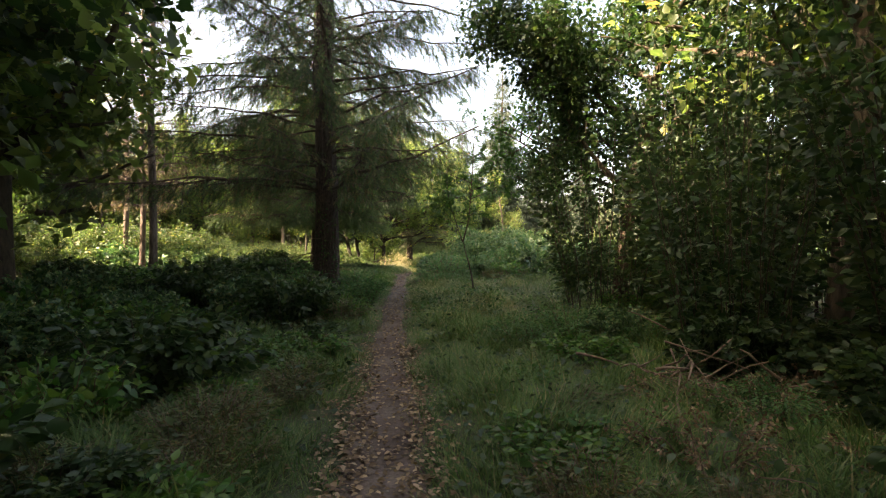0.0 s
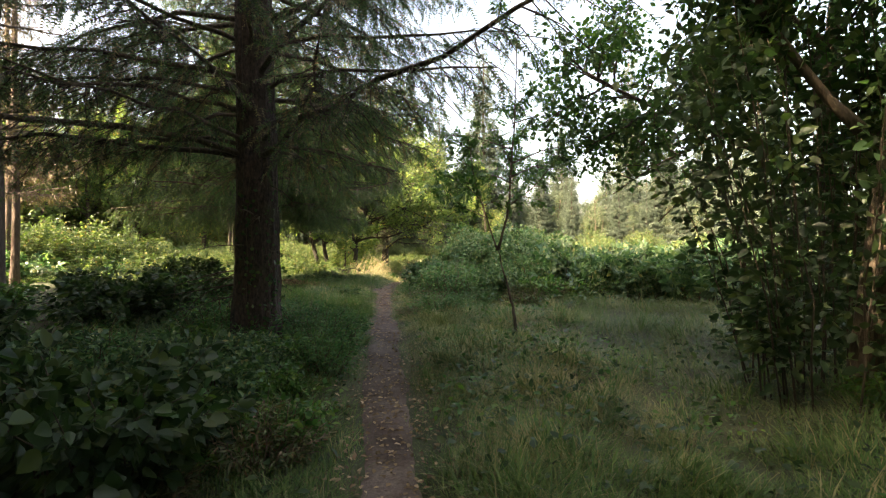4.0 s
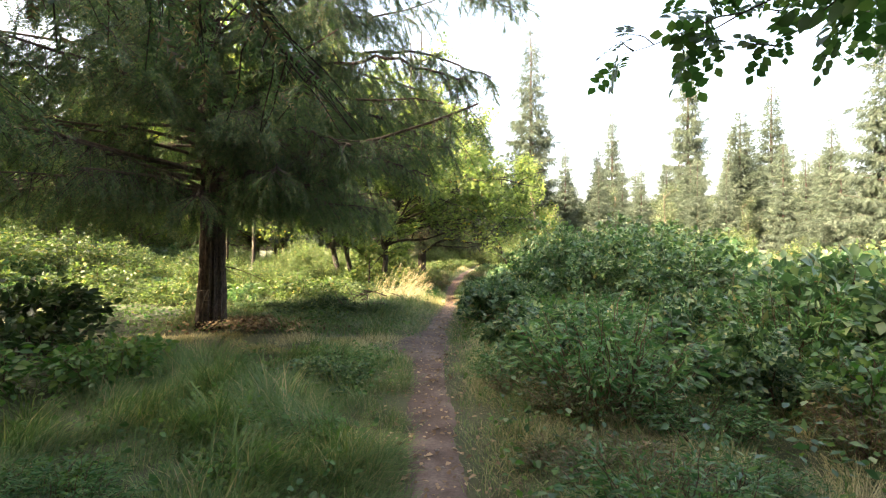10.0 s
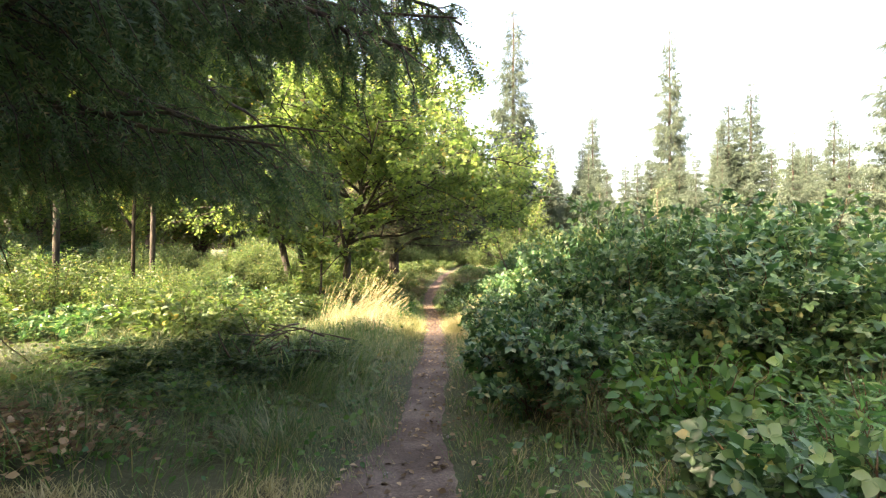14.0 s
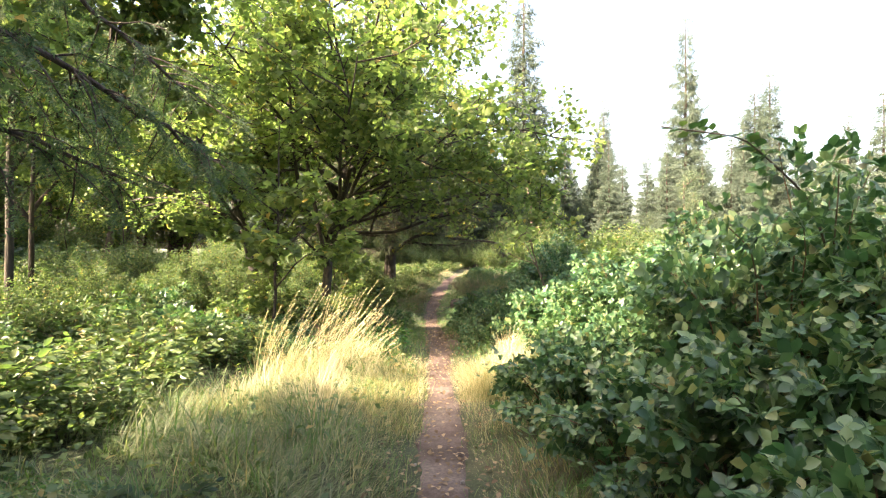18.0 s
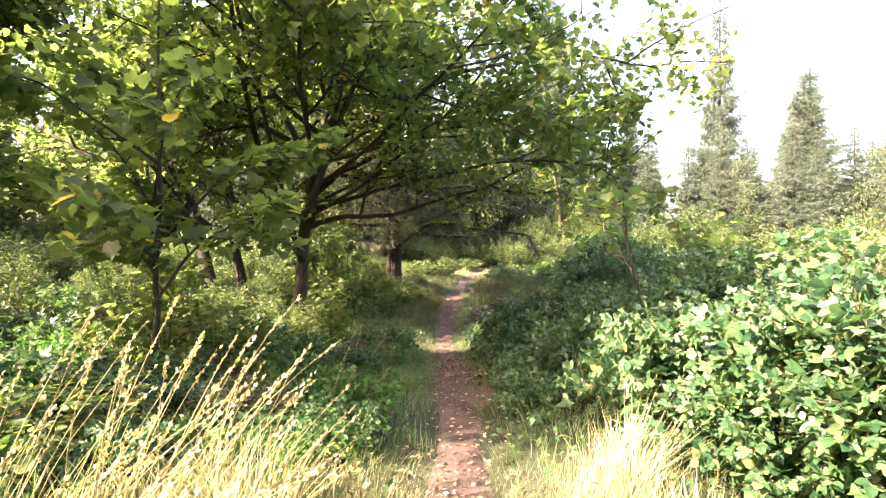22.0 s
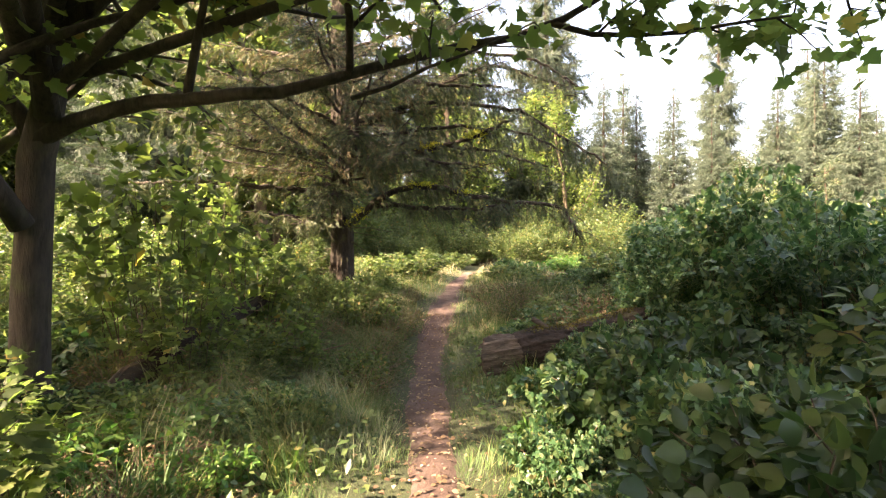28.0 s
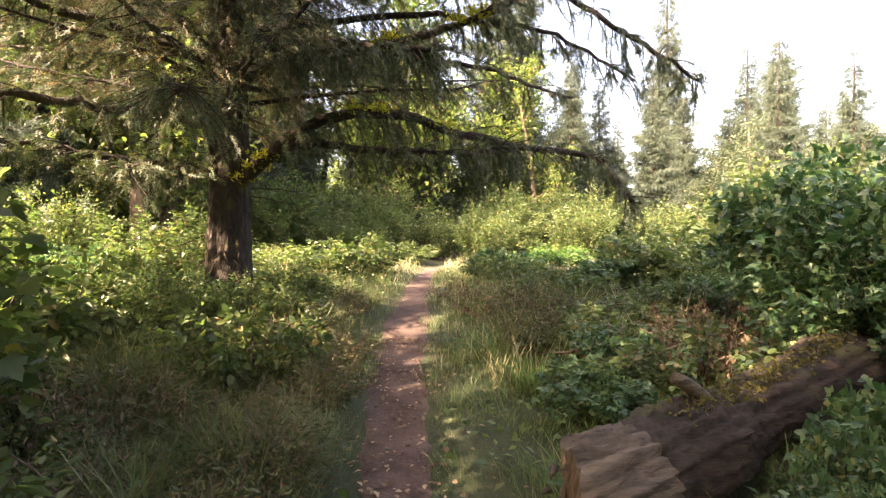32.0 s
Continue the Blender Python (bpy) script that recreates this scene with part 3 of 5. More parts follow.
    free = stands_off(places, 0.65, 2.6)
    places, ways, sizes = places[free], ways[free], sizes[free]
    up = rs.normal(0, 1, places.shape)
    size = sprig * rs.uniform(0.6, 1.3, len(places)) * sizes
    dead = rs.uniform(0, 1, len(places)) < old_share * np.clip(1.4 - np.linalg.norm(places[:, :2], axis=1) / (0.7 * reach), 0, 1)
    part("foliage", Bag().stamps(SPRIG, places[~dead], ways[~dead], up[~dead], size[~dead]), needle, tree)
    if dead.any():
        part("dead_foliage", Bag().stamps(SPRIG, places[dead], ways[dead], up[dead], size[dead]), old, tree)
    return tree


def place(ob, x, y, turn=0, scale=1.0, sink=0.0, tilt=0.0):
    ob.matrix_basis = pose(x, y, float(ground_z(x, y)) - sink, tilt, 0, turn) @ Matrix.Diagonal((scale, scale, scale, 1))
    return ob


def copied(ob, x, y, turn, scale, sink=0.0, z_scale=1.0):
    c = copy_thing(ob, pose(x, y, float(ground_z(x, y)) - sink, 0, 0, turn))
    c.scale = (scale, scale, scale * z_scale)
    return c


# ---- bushes ----
def bush(name, label, canes, reach, tall, template, leaf_size, per_cane, material, bark, seed, arch=0.9, fill=0.5, flat=0.55, category="bush", group="", shingle=0.5):
    """Canes that rise from one root and arch over, set with leaves, and a loose shell of leaves over them."""
    rs = np.random.RandomState(seed)
    ob = thing(name, label, category, group)
    stems, at, along = Bag(), [], []
    for k in range(canes):
        a = rs.uniform(0, 2 * math.pi)
        r = reach * math.sqrt(rs.uniform(0.02, 1))
        h = tall * rs.uniform(0.55, 1.05) * (1 - 0.35 * (r / reach) ** 2)
        s = np.linspace(0, 1, 8)
        root = np.array([math.cos(a), math.sin(a), 0]) * r * 0.45
        line = root + np.stack([np.cos(a) * r * s ** 1.3 * 0.6, np.sin(a) * r * s ** 1.3 * 0.6, h * (1 + arch * 0.35) * (s - arch * 0.42 * s ** 3) - 0.05], 1) + rs.normal(0, 0.02, (8, 3))
        stems.tube(line, tapered(line, 0.009, 0.3), 4)
        for q in range(per_cane):
            t = 0.12 + 0.87 * rs.uniform(0, 1) ** fill
            p, d = line_at(line, t)
            side = unit(rs.normal(0, 1, 3) * (1, 1, 0.5))
            at.append(p + side * rs.uniform(0.02, 0.12) * min(tall, 1.6))
            away = np.array([p[0], p[1], 0]) / max(math.hypot(p[0], p[1]), 0.05)
            along.append(side * 0.8 + away * shingle + d * 0.3 + np.array([0, 0, -0.15 - 0.2 * shingle]))
    part("cane_tangle", stems, bark, ob)
    at, along = np.array(at), np.array(along)
    up = rs.normal(0, 1 - flat, at.shape) + np.array([0, 0, flat])
    part("foliage", Bag().stamps(template, at, along, up, leaf_size * rs.uniform(0.55, 1.3, len(at))), material, ob)
    return ob


TRI_SMALL, TRI_MID = trifoliate(SMALL), trifoliate(mid_leaf())
NEAR_GROUP = "brambles beside the path"
BR1 = bush("bramble_bush", "dense green bramble bush with arching canes", 56, 1.0, 1.1, TRI_MID, 0.098, 56, M_BRAMBLE, M_CANE, 11, flat=0.5, group=NEAR_GROUP)
BR2 = bush("bramble_bush", "dense green bramble bush with arching canes", 50, 1.0, 1.0, TRI_MID, 0.106, 50, M_BRAMBLE, M_CANE, 12, flat=0.5, group=NEAR_GROUP)
BR3 = bush("tall_bramble", "tall thicket of brambles, canes arching over each other", 84, 1.15, 2.15, TRI_MID, 0.104, 66, M_BRAMBLE, M_CANE, 25, 0.8, 0.55, 0.5, group=NEAR_GROUP)
BRF = bush("bramble_mound", "broad mound of green brambles in the clearing", 46, 1.0, 0.95, TRI_SMALL, 0.15, 34, M_BRAMBLE, M_CANE, 17, group="bramble mounds of the clearing")
SH1 = bush("shrub", "yellow-green small-leaved shrub in rough grass", 44, 1.0, 1.0, mid_leaf(0.3), 0.095, 62, M_SHRUB, M_TWIG, 13, 0.5, 0.6, group="shrubs of the clearing")
HB1 = bush("herb_clump", "upright clump of leafy green weeds", 46, 0.8, 0.8, leaf_shape(0.28, 0.08, 0.2), 0.115, 26, M_HERB, M_CANE, 14, 0.15, 0.7, 0.5, "weeds", "weeds beside the path")
DK1 = bush("understorey_bush", "broad-leaved bush, its leaves coloured dark for deep forest shade", 44, 1.0, 1.1, mid_leaf(0.34), 0.105, 60, M_DARKLEAF, M_TWIG, 15, 0.5, 0.6, group="dark bushes under the trees")
DEAD = bush("dead_brush", "tangle of dry brown stems and withered leaves", 50, 0.9, 0.55, SMALL, 0.045, 14, M_DEADLEAF, M_DEADTWIG, 16, 0.9, 0.5, 0.3, "dead brush", "withered brush beside the path")
TW1 = bush("tall_weeds", "stand of tall narrow-leaved green weeds", 70, 0.9, 1.15, LANCE, 0.095, 40, M_WEED, M_CANE, 19, 0.1, 0.7, 0.35, "weeds", "weeds beside the path")
DW1 = bush("dry_weeds", "stand of withering olive-brown weeds", 100, 0.8, 0.75, LANCE, 0.08, 26, M_DRYWEED, M_DEADTWIG, 20, 0.1, 0.8, 0.2, "weeds", "withered weeds beside the path")
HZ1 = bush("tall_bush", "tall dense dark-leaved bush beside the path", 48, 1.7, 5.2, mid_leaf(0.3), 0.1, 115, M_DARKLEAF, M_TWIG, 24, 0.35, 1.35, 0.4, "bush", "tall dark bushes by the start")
TSH = bush("tall_shrub", "tall spreading green shrub at the edge of the woods", 70, 1.7, 3.0, SMALL, 0.12, 105, M_SHRUB, M_TWIG, 28, 0.4, 0.75, 0.45, "shrub", "tall shrubs at the edge of the woods")
MAP = bush("young_maple", "young maple with broad lobed leaves beside the path", 24, 0.9, 2.3, MAPLE, 0.12, 26, M_MAPLE, M_TWIG, 18, 0.6, 0.35, 0.75, "young tree", "young maples beside the path")

placed = {}


def put(ob, x, y, scale=1.0, z_scale=1.0, turn=None):
    """The first use of a plant is the plant itself, the rest are copies."""
    turn = random.uniform(0, 360) if turn is None else turn
    if ob.name not in placed:
        placed[ob.name] = 1
        ob.matrix_basis = pose(x, y, float(ground_z(x, y)), 0, 0, turn)
        ob.scale = (scale, scale, scale * z_scale)
        return ob
    return copied(ob, x, y, turn, scale, 0.0, z_scale)


def thicket(kinds, count, x0, x1, y0, y1, size, z_scale=(0.9, 1.1), clear=0.5, avoid=()):
    """Plants over a stretch of the plan, their rims kept off the path."""
    random.seed(int(31 * x0 + 17 * x1 + 7 * y0 + 13 * y1) + count)
    done = tries = 0
    spots = []
    while done < count and tries < count * 30:
        tries += 1
        x, y, s = random.uniform(x0, x1), random.uniform(y0, y1), random.uniform(*size)
        if abs(x - float(path_x(y))) < clear + 0.75 * s or any(math.hypot(x - a, y - b) < 0.5 * (s + c) for a, b, c in spots) or any(math.hypot(x - a, y - b) < c for a, b, c in avoid):
            continue
        spots.append((x, y, s))
        put(random.choice(kinds), x, y, s, random.uniform(*z_scale))
        done += 1


# start of the walk: dark undergrowth on both sides
thicket([DK1, HB1, BR1], 18, -6.5, -1.9, 2.5, 10.5, (0.6, 0.95), (0.9, 1.3), 0.95)
thicket([DK1], 10, -8, -2.2, -5.0, 2.5, (0.9, 1.4), (1.0, 1.6), 0.9)
thicket([DW1, HB1, TW1, DW1], 15, 0.4, 3.8, 2.4, 7.5, (0.4, 0.7), (0.6, 0.9), 0.5)
thicket([DEAD], 5, 1.6, 3.4, 2.6, 5.4, (0.5, 0.8), (0.9, 1.2), 0.5)
thicket([DW1, HB1], 12, -2.6, -0.9, 1.5, 9.5, (0.4, 0.6), (0.5, 0.8), 0.3)
thicket([DK1, HB1, BR1], 9, 2.4, 4.6, 5.0, 10.6, (0.5, 0.75), (0.8, 1.1), 0.9)
thicket([DK1], 8, 2.8, 6.0, 1.0, 8.0, (0.6, 0.9), (0.8, 1.2), 0.9)
for x, y, s, zs in ((3.1, 9.7, 1.0, 1.1), (4.1, 7.6, 1.0, 1.2), (3.3, 5.6, 0.85, 1.1), (5.0, 10.8, 1.1, 1.2), (4.6, 4.2, 1.0, 1.2), (3.9, 2.2, 0.9, 1.2), (6.6, 8.4, 1.1, 1.3), (7.2, 12.5, 1.0, 1.1), (3.4, -0.4, 0.9, 1.2),
                    (-8.6, 5.4, 1.0, 0.9), (-5.6, 2.2, 0.9, 1.1), (-3.8, -1.2, 0.9, 1.2), (-7.6, 2.8, 1.0, 1.3), (-1.6, -5.5, 1.0, 1.2), (1.6, -5.0, 1.0, 1.2), (6.0, -2.0, 1.1, 1.3)):
    put(HZ1, x, y, s, zs)
thicket([HB1, BR2, BR1, TW1], 16, -3.8, -1.5, 8.5, 13.6, (0.45, 0.75), (0.85, 1.15), 0.2)
thicket([HB1, DK1], 14, -9.0, -4.2, 10.0, 19.0, (0.7, 1.1), (0.8, 1.2), 0.3)
for x, y, s, zs in ((-2.4, 11.7, 0.5, 1.1), (-2.15, 12.5, 0.5, 1.0), (-2.3, 11.0, 0.5, 1.1), (-2.05, 13.3, 0.45, 1.0), (-2.5, 13.7, 0.55, 1.0), (-1.95, 11.7, 0.35, 1.0), (-3.3, 11.0, 0.6, 1.1), (-2.8, 10.4, 0.55, 1.1), (-3.6, 11.9, 0.6, 1.1), (-2.2, 14.9, 0.45, 0.8), (-2.1, 10.2, 0.4, 1.1), (-1.9, 14.2, 0.4, 0.8)):
    put(HB1, x, y, s, zs)
thicket([DW1, HB1, DK1], 14, -2.4, -0.9, 2.0, 9.5, (0.4, 0.65), (0.7, 1.0), 0.38)
# meadow of brambles to the east
thicket([BR1, BR2, TW1, HB1], 24, 0.0, 5.0, 16.4, 22.5, (0.7, 1.0), (0.95, 1.3), 0.85)
thicket([BR1, BR2], 11, -0.7, 2.2, 21.5, 27.2, (0.8, 1.1), (1.0, 1.25), 0.38)
for x, y, s, zs in ((1.55, 24.4, 0.95, 1.15), (1.4, 26.1, 1.0, 1.3), (1.9, 28.0, 0.95, 1.25), (2.8, 25.4, 1.1, 1.15), (3.0, 27.4, 1.1, 1.05), (1.7, 22.6, 0.95, 0.9), (2.9, 23.4, 1.1, 1.0), (1.5, 30.3, 0.95, 1.0), (2.2, 29.3, 1.0, 1.05), (2.6, 30.6, 1.0, 1.05), (1.6, 32.2, 0.8, 0.95), (1.1, 33.9, 0.75, 1.0), (1.3, 35.6, 0.8, 1.0), (4.2, 24.4, 1.1, 1.0), (4.2, 26.6, 1.1, 1.1), (2.7, 21.4, 0.95, 0.95), (2.6, 31.4, 0.95, 1.0), (2.5, 34.6, 1.0, 1.05)):
    put(BR3, x, y, s, zs)
thicket([TW1, DW1], 12, -0.6, 2.5, 15.6, 22.0, (0.5, 0.8), (0.7, 1.1), 0.6)
thicket([BRF], 34, 3.0, 14.0, 16.0, 30.0, (1.0, 1.5), (1.1, 1.35), 0.8)
thicket([BRF, SH1], 40, 3.0, 26.0, 26.0, 52.0, (1.3, 2.2), (0.9, 1.4), 0.8, ((3.4, 46.0, 1.6),))
thicket([BRF, SH1], 30, 12.0, 34.0, 4.0, 30.0, (1.5, 2.4), (0.9, 1.4), 0.8)
# lit bushes to the west
thicket([SH1, SH1, BRF], 40, -14.0, -4.4, 26.0, 33.0, (0.7, 1.2), (0.7, 1.0), 0.9)
thicket([SH1, BRF], 26, -24.0, -12.0, 16.0, 34.0, (1.2, 1.8), (0.8, 1.2), 0.9)
thicket([SH1, BRF, DK1], 40, -34.0, -18.0, 6.0, 56.0, (2.0, 2.8), (1.0, 1.4), 0.9)
thicket([DK1, HB1, BR2], 16, -6.0, -2.8, 22.2, 25.5, (0.45, 0.75), (0.3, 0.45), 0.6)
thicket([HB1, BR1, HB1], 14, -4.5, -2.0, 30.3, 37.0, (0.5, 0.85), (0.8, 1.2), 0.5)
for x, y, s in ((-3.2, 23.4, 0.5), (-3.9, 23.9, 0.55), (-2.8, 24.1, 0.45), (-4.4, 23.3, 0.5)):
    put(DK1, x, y, s, 0.75)
# narrow part beyond the tall grass
thicket([BR1, BR2, HB1, DW1], 22, -5.0, -1.6, 31.0, 40.0, (0.45, 0.8), (0.8, 1.2), 0.5)
thicket([BR1, BR2], 11, -0.8, 4.0, 28.0, 33.0, (0.7, 1.05), (1.1, 1.4), 0.46, ((-0.5, 29.4, 1.3),))
# dark-leaved bushes mixed in here, their colour standing in for deep shade
thicket([BR1, BR2, DK1, DK1], 16, -0.8, 4.0, 33.0, 39.5, (0.7, 1.0), (1.0, 1.35), 0.5)
thicket([SH1, BRF], 30, -14.0, -4.0, 33.0, 46.0, (0.8, 1.3), (0.9, 1.3), 0.9)
for x, y, s, zs in ((-3.9, 33.0, 0.6, 1.0), (-4.9, 33.6, 0.9, 1.1), (-3.3, 36.2, 0.7, 1.0), (-3.9, 40.4, 0.7, 1.1), (-4.0, 42.6, 0.9, 1.3), (-4.6, 41.2, 1.1, 1.5), (-4.9, 43.4, 1.0, 1.5), (-2.8, 41.0, 0.5, 1.15), (-5.6, 37.6, 0.55, 1.0), (-3.6, 37.5, 0.5, 1.0), (-6.6, 38.6, 0.6, 1.0), (3.4, 36.0, 1.0, 1.4)):
    put(MAP, x, y, s, zs)
thicket([HB1, SH1, SH1], 24, -10.0, -3.6, 34.5, 43.0, (0.6, 0.9), (0.8, 1.1), 0.9)
thicket([TSH], 20, -24.0, -10.0, 34.0, 53.0, (0.6, 0.9), (0.85, 1.1), 0.9)
thicket([TSH], 18, -28.0, -13.5, 13.0, 34.0, (0.8, 1.2), (0.8, 1.0), 0.9)
thicket([TSH], 30, -33.0, -21.0, 10.0, 56.0, (1.0, 1.4), (0.9, 1.2), 0.9)
thicket([TSH], 16, -12.0, 9.0, 57.0, 66.0, (0.9, 1.3), (0.9, 1.1), 0.9)
thicket([TSH], 18, 9.0, 32.0, 40.0, 62.0, (0.9, 1.3), (0.8, 1.1), 0.9)
thicket([TSH], 10, -20.0, -10.0, -2.0, 12.0, (0.8, 1.1), (0.9, 1.1), 0.9)
thicket([DW1], 18, -4.2, -1.5, 40.3, 45.5, (0.6, 0.9), (0.8, 1.1), 0.15)
thicket([HB1, TW1, BR2], 22, -5.2, -1.8, 12.5, 18.9, (0.3, 0.5), (0.5, 0.8), 0.2)
thicket([DW1, TW1, DW1], 14, -0.9, 1.0, 14.8, 21.5, (0.35, 0.6), (0.6, 0.9), 0.25)
# close along the path past the maple
for k, (y, s) in enumerate(((32.6, 0.45), (33.4, 0.5), (34.3, 0.5), (35.2, 0.5), (36.0, 0.55), (36.9, 0.5), (37.8, 0.5), (38.5, 0.42))):
    put((BR2, BR1, HB1, BR1, DK1)[k % 5], float(path_x(y)) + 0.52 + 0.72 * s + 0.06 * (k % 3), y, s, 1.25)
    put((DK1, BR1)[k % 2], float(path_x(y)) + 1.5 + 0.1 * (k % 3), y + 0.4, 0.75, 1.35)
# round the log and the far clearing
thicket([BR1, BR2], 8, 0.9, 4.5, 38.4, 41.2, (0.65, 0.9), (1.0, 1.3), 0.9)
for x, y, s, zs in ((2.9, 43.0, 0.75, 1.1), (3.6, 43.6, 1.05, 1.15), (3.5, 42.3, 0.8, 1.25), (4.2, 42.4, 1.2, 1.4), (4.4, 44.8, 1.2, 1.15), (3.0, 39.9, 0.95, 1.3), (4.2, 40.4, 1.1, 1.15)):
    put(BR3, x, y, s, zs)
thicket([SH1, DEAD, BR1], 10, 0.6, 2.9, 43.2, 46.5, (0.5, 0.8), (0.7, 0.9), 0.5)
for x, y, s in ((0.75, 41.15, 0.42), (1.3, 41.45, 0.55), (1.0, 40.7, 0.5), (1.6, 41.2, 0.6), (1.3, 40.2, 0.65), (0.55, 40.5, 0.4), (0.95, 41.6, 0.3), (2.1, 40.1, 0.7), (3.0, 41.6, 0.8), (1.2, 39.3, 0.55)):
    put(BR1, x, y, s, 1.5 if 41.1 < y < 41.5 else 1.1)
thicket([SH1, BR1, DEAD, DW1], 22, 0.0, 5.0, 43.4, 51.0, (0.6, 0.9), (0.7, 1.1), 0.4)
thicket([DW1, DW1, SH1, DEAD], 26, -5.0, -1.6, 40.5, 48.0, (0.5, 0.8), (0.8, 1.2), 0.35)
thicket([SH1, BR2, HB1], 20, -8.0, -2.6, 43.0, 52.0, (0.6, 0.95), (0.8, 1.2), 0.6)
thicket([SH1, HB1], 34, -8.0, 10.0, 51.0, 64.0, (0.9, 1.5), (0.5, 0.8), 0.2)

for x, y, s, zs in ((-2.3, 32.9, 0.5, 1.0), (-2.9, 33.3, 0.6, 1.1), (-2.2, 33.8, 0.45, 1.0), (-3.4, 32.8, 0.6, 1.1), (-2.6, 34.4, 0.55, 1.0), (-3.3, 34.2, 0.6, 1.1)):
    put(HB1, x, y, s, zs)
for x, y, s, zs in ((-7.8, 30.3, 0.5, 1.0), (-8.5, 27.6, 0.55, 1.0), (-6.0, 27.2, 0.42, 1.05), (-6.9, 27.3, 0.45, 1.0), (-4.2, 36.6, 0.55, 0.75), (-5.6, 36.9, 0.6, 0.8), (-7.4, 37.6, 0.7, 0.9), (-3.4, 40.6, 0.45, 0.6), (-4.6, 45.2, 0.5, 0.6), (-2.5, 47.6, 0.5, 0.6), (-6.2, 43.2, 0.7, 0.8), (-4.4, 48.4, 0.7, 0.8), (-6.6, 46.4, 0.7, 0.9), (-3.3, 45.2, 0.36, 1.1), (-2.6, 45.6, 0.32, 1.0), (-4.0, 45.5, 0.4, 1.0)):
    put(TSH, x, y, s, zs)
for x, y, s in ((-9.0, 48.0, 0.8), (-11.0, 50.0, 0.8), (-8.0, 51.5, 0.8), (-12.5, 46.5, 0.8), (-9.5, 44.5, 0.7), (1.2, 58.5, 0.8), (3.2, 57.5, 0.8), (5.0, 60.0, 0.9), (-0.6, 60.5, 0.8), (-2.6, 57.5, 0.7), (-4.6, 56.5, 0.7), (-1.2, 57.0, 0.6), (2.4, 61.5, 0.9), (7.4, 58.5, 0.9)):
    put(TSH, x, y, s, 0.9)
for x, y, s in ((-2.75, 45.3, 0.55), (-3.5, 45.2, 0.6), (-2.2, 46.2, 0.5), (-3.9, 46.3, 0.6)):
    put(SH1, x, y, s, 1.2)

for x, y, s, zs in ((-3.2, 38.2, 0.7, 1.0), (-2.7, 37.5, 0.5, 0.9), (-4.3, 44.2, 0.8, 1.1), (-3.4, 44.6, 0.7, 1.1), (1.4, 44.2, 0.8, 1.0), (2.0, 44.9, 0.9, 1.1), (1.2, 43.4, 0.6, 1.0), (2.4, 43.7, 0.6, 1.3), (0.9, 45.2, 0.6, 0.9), (1.6, 27.3, 0.5, 1.2), (1.7, 43.6, 0.9, 1.8), (2.1, 43.9, 0.9, 1.9), (1.3, 43.8, 0.8, 1.6), (2.5, 44.5, 0.9, 2.0), (-3.6, 42.8, 0.8, 1.9), (-4.2, 43.1, 0.9, 2.0), (-4.9, 43.0, 0.9, 2.1), (-3.0, 43.4, 0.7, 1.6), (-2.4, 42.2, 0.5, 1.3), (-2.6, 41.2, 0.5, 1.2)):
    put(DEAD, x, y, s, zs)

# ---- trees ----
spruce = conifer("spruce_tree", "large spruce with a thick ridged trunk and drooping boughs", 22, 0.265, 2.5, 4.5, 36, 0.36, 21, M_NEEDLE, M_SPRUCEBARK, 0.2, 0.13, 0.5, old=M_OLDNEEDLE, old_share=0.3, density=7, snags=34, low=1.3, at=(-2.87, 12.3, 0.35), inner=0.24, limp=0.2)
place(spruce, -2.87, 12.3)
spruce_2 = conifer("spruce_tree", "spruce with low drooping boughs over a dark bare trunk", 18, 0.2, 2.15, 4.7, 38, 0.34, 22, M_NEEDLE, M_SPRUCEBARK, 0.2, 0.13, 0.6, density=11, snags=12, low=1.7, at=(-5.45, 21.5, 0.45), turn=40, inner=0.24, limp=0.2)
place(spruce_2, -5.45, 21.5, 40)
rs = np.random.RandomState(47)
ivy = thing("ivy", "dark ivy climbing the foot of a ridged spruce trunk", "climbing plant")
foot = np.array([-2.87, 12.3, float(ground_z(-2.87, 12.3))])
at, out = [], []
for k in range(7):
    a = rs.uniform(-1.9, 0.5)
    z = np.linspace(0.0, rs.uniform(0.9, 2.3), 12)
    turn = a + np.cumsum(rs.normal(0, 0.07, 12))
    line = foot + np.stack([0.3 * np.cos(turn), 0.3 * np.sin(turn), z], 1)
    part("stem", Bag().tube(line, tapered(line, 0.008, 0.4), 5), M_TWIG, ivy)
    for q in range(44):
        p, d = line_at(line, rs.uniform(0, 1) ** 1.3)
        w = unit(np.array([p[0] - foot[0], p[1] - foot[1], 0]))
        at.append(p + w * rs.uniform(0.01, 0.09) + rs.normal(0, 0.05, 3))
        out.append(w)
at, out = np.array(at), np.array(out)
part("foliage", Bag().stamps(leaf_shape(0.42, 0.05, 0.1), at, rs.normal(0, 0.7, at.shape) + (0, 0, -0.6), out + rs.normal(0, 0.35, at.shape), 0.052 * rs.uniform(0.6, 1.3, len(at))), M_DARKLEAF, ivy)
FIR_AT = (-3.1, 46.4)
fir = conifer("fir_tree", "old fir with long bare mossy boughs reaching over the path", 17, 0.25, 2.9, 4.6, 24, 0.2, 23, M_FIRNEEDLE, M_MOSSBARK, 0.18, 0.16, 0.4, old=M_OLDNEEDLE, old_share=0.4, density=12, low=1.4, snags=40, at=(*FIR_AT, -0.2), limp=0.17)
place(fir, *FIR_AT)
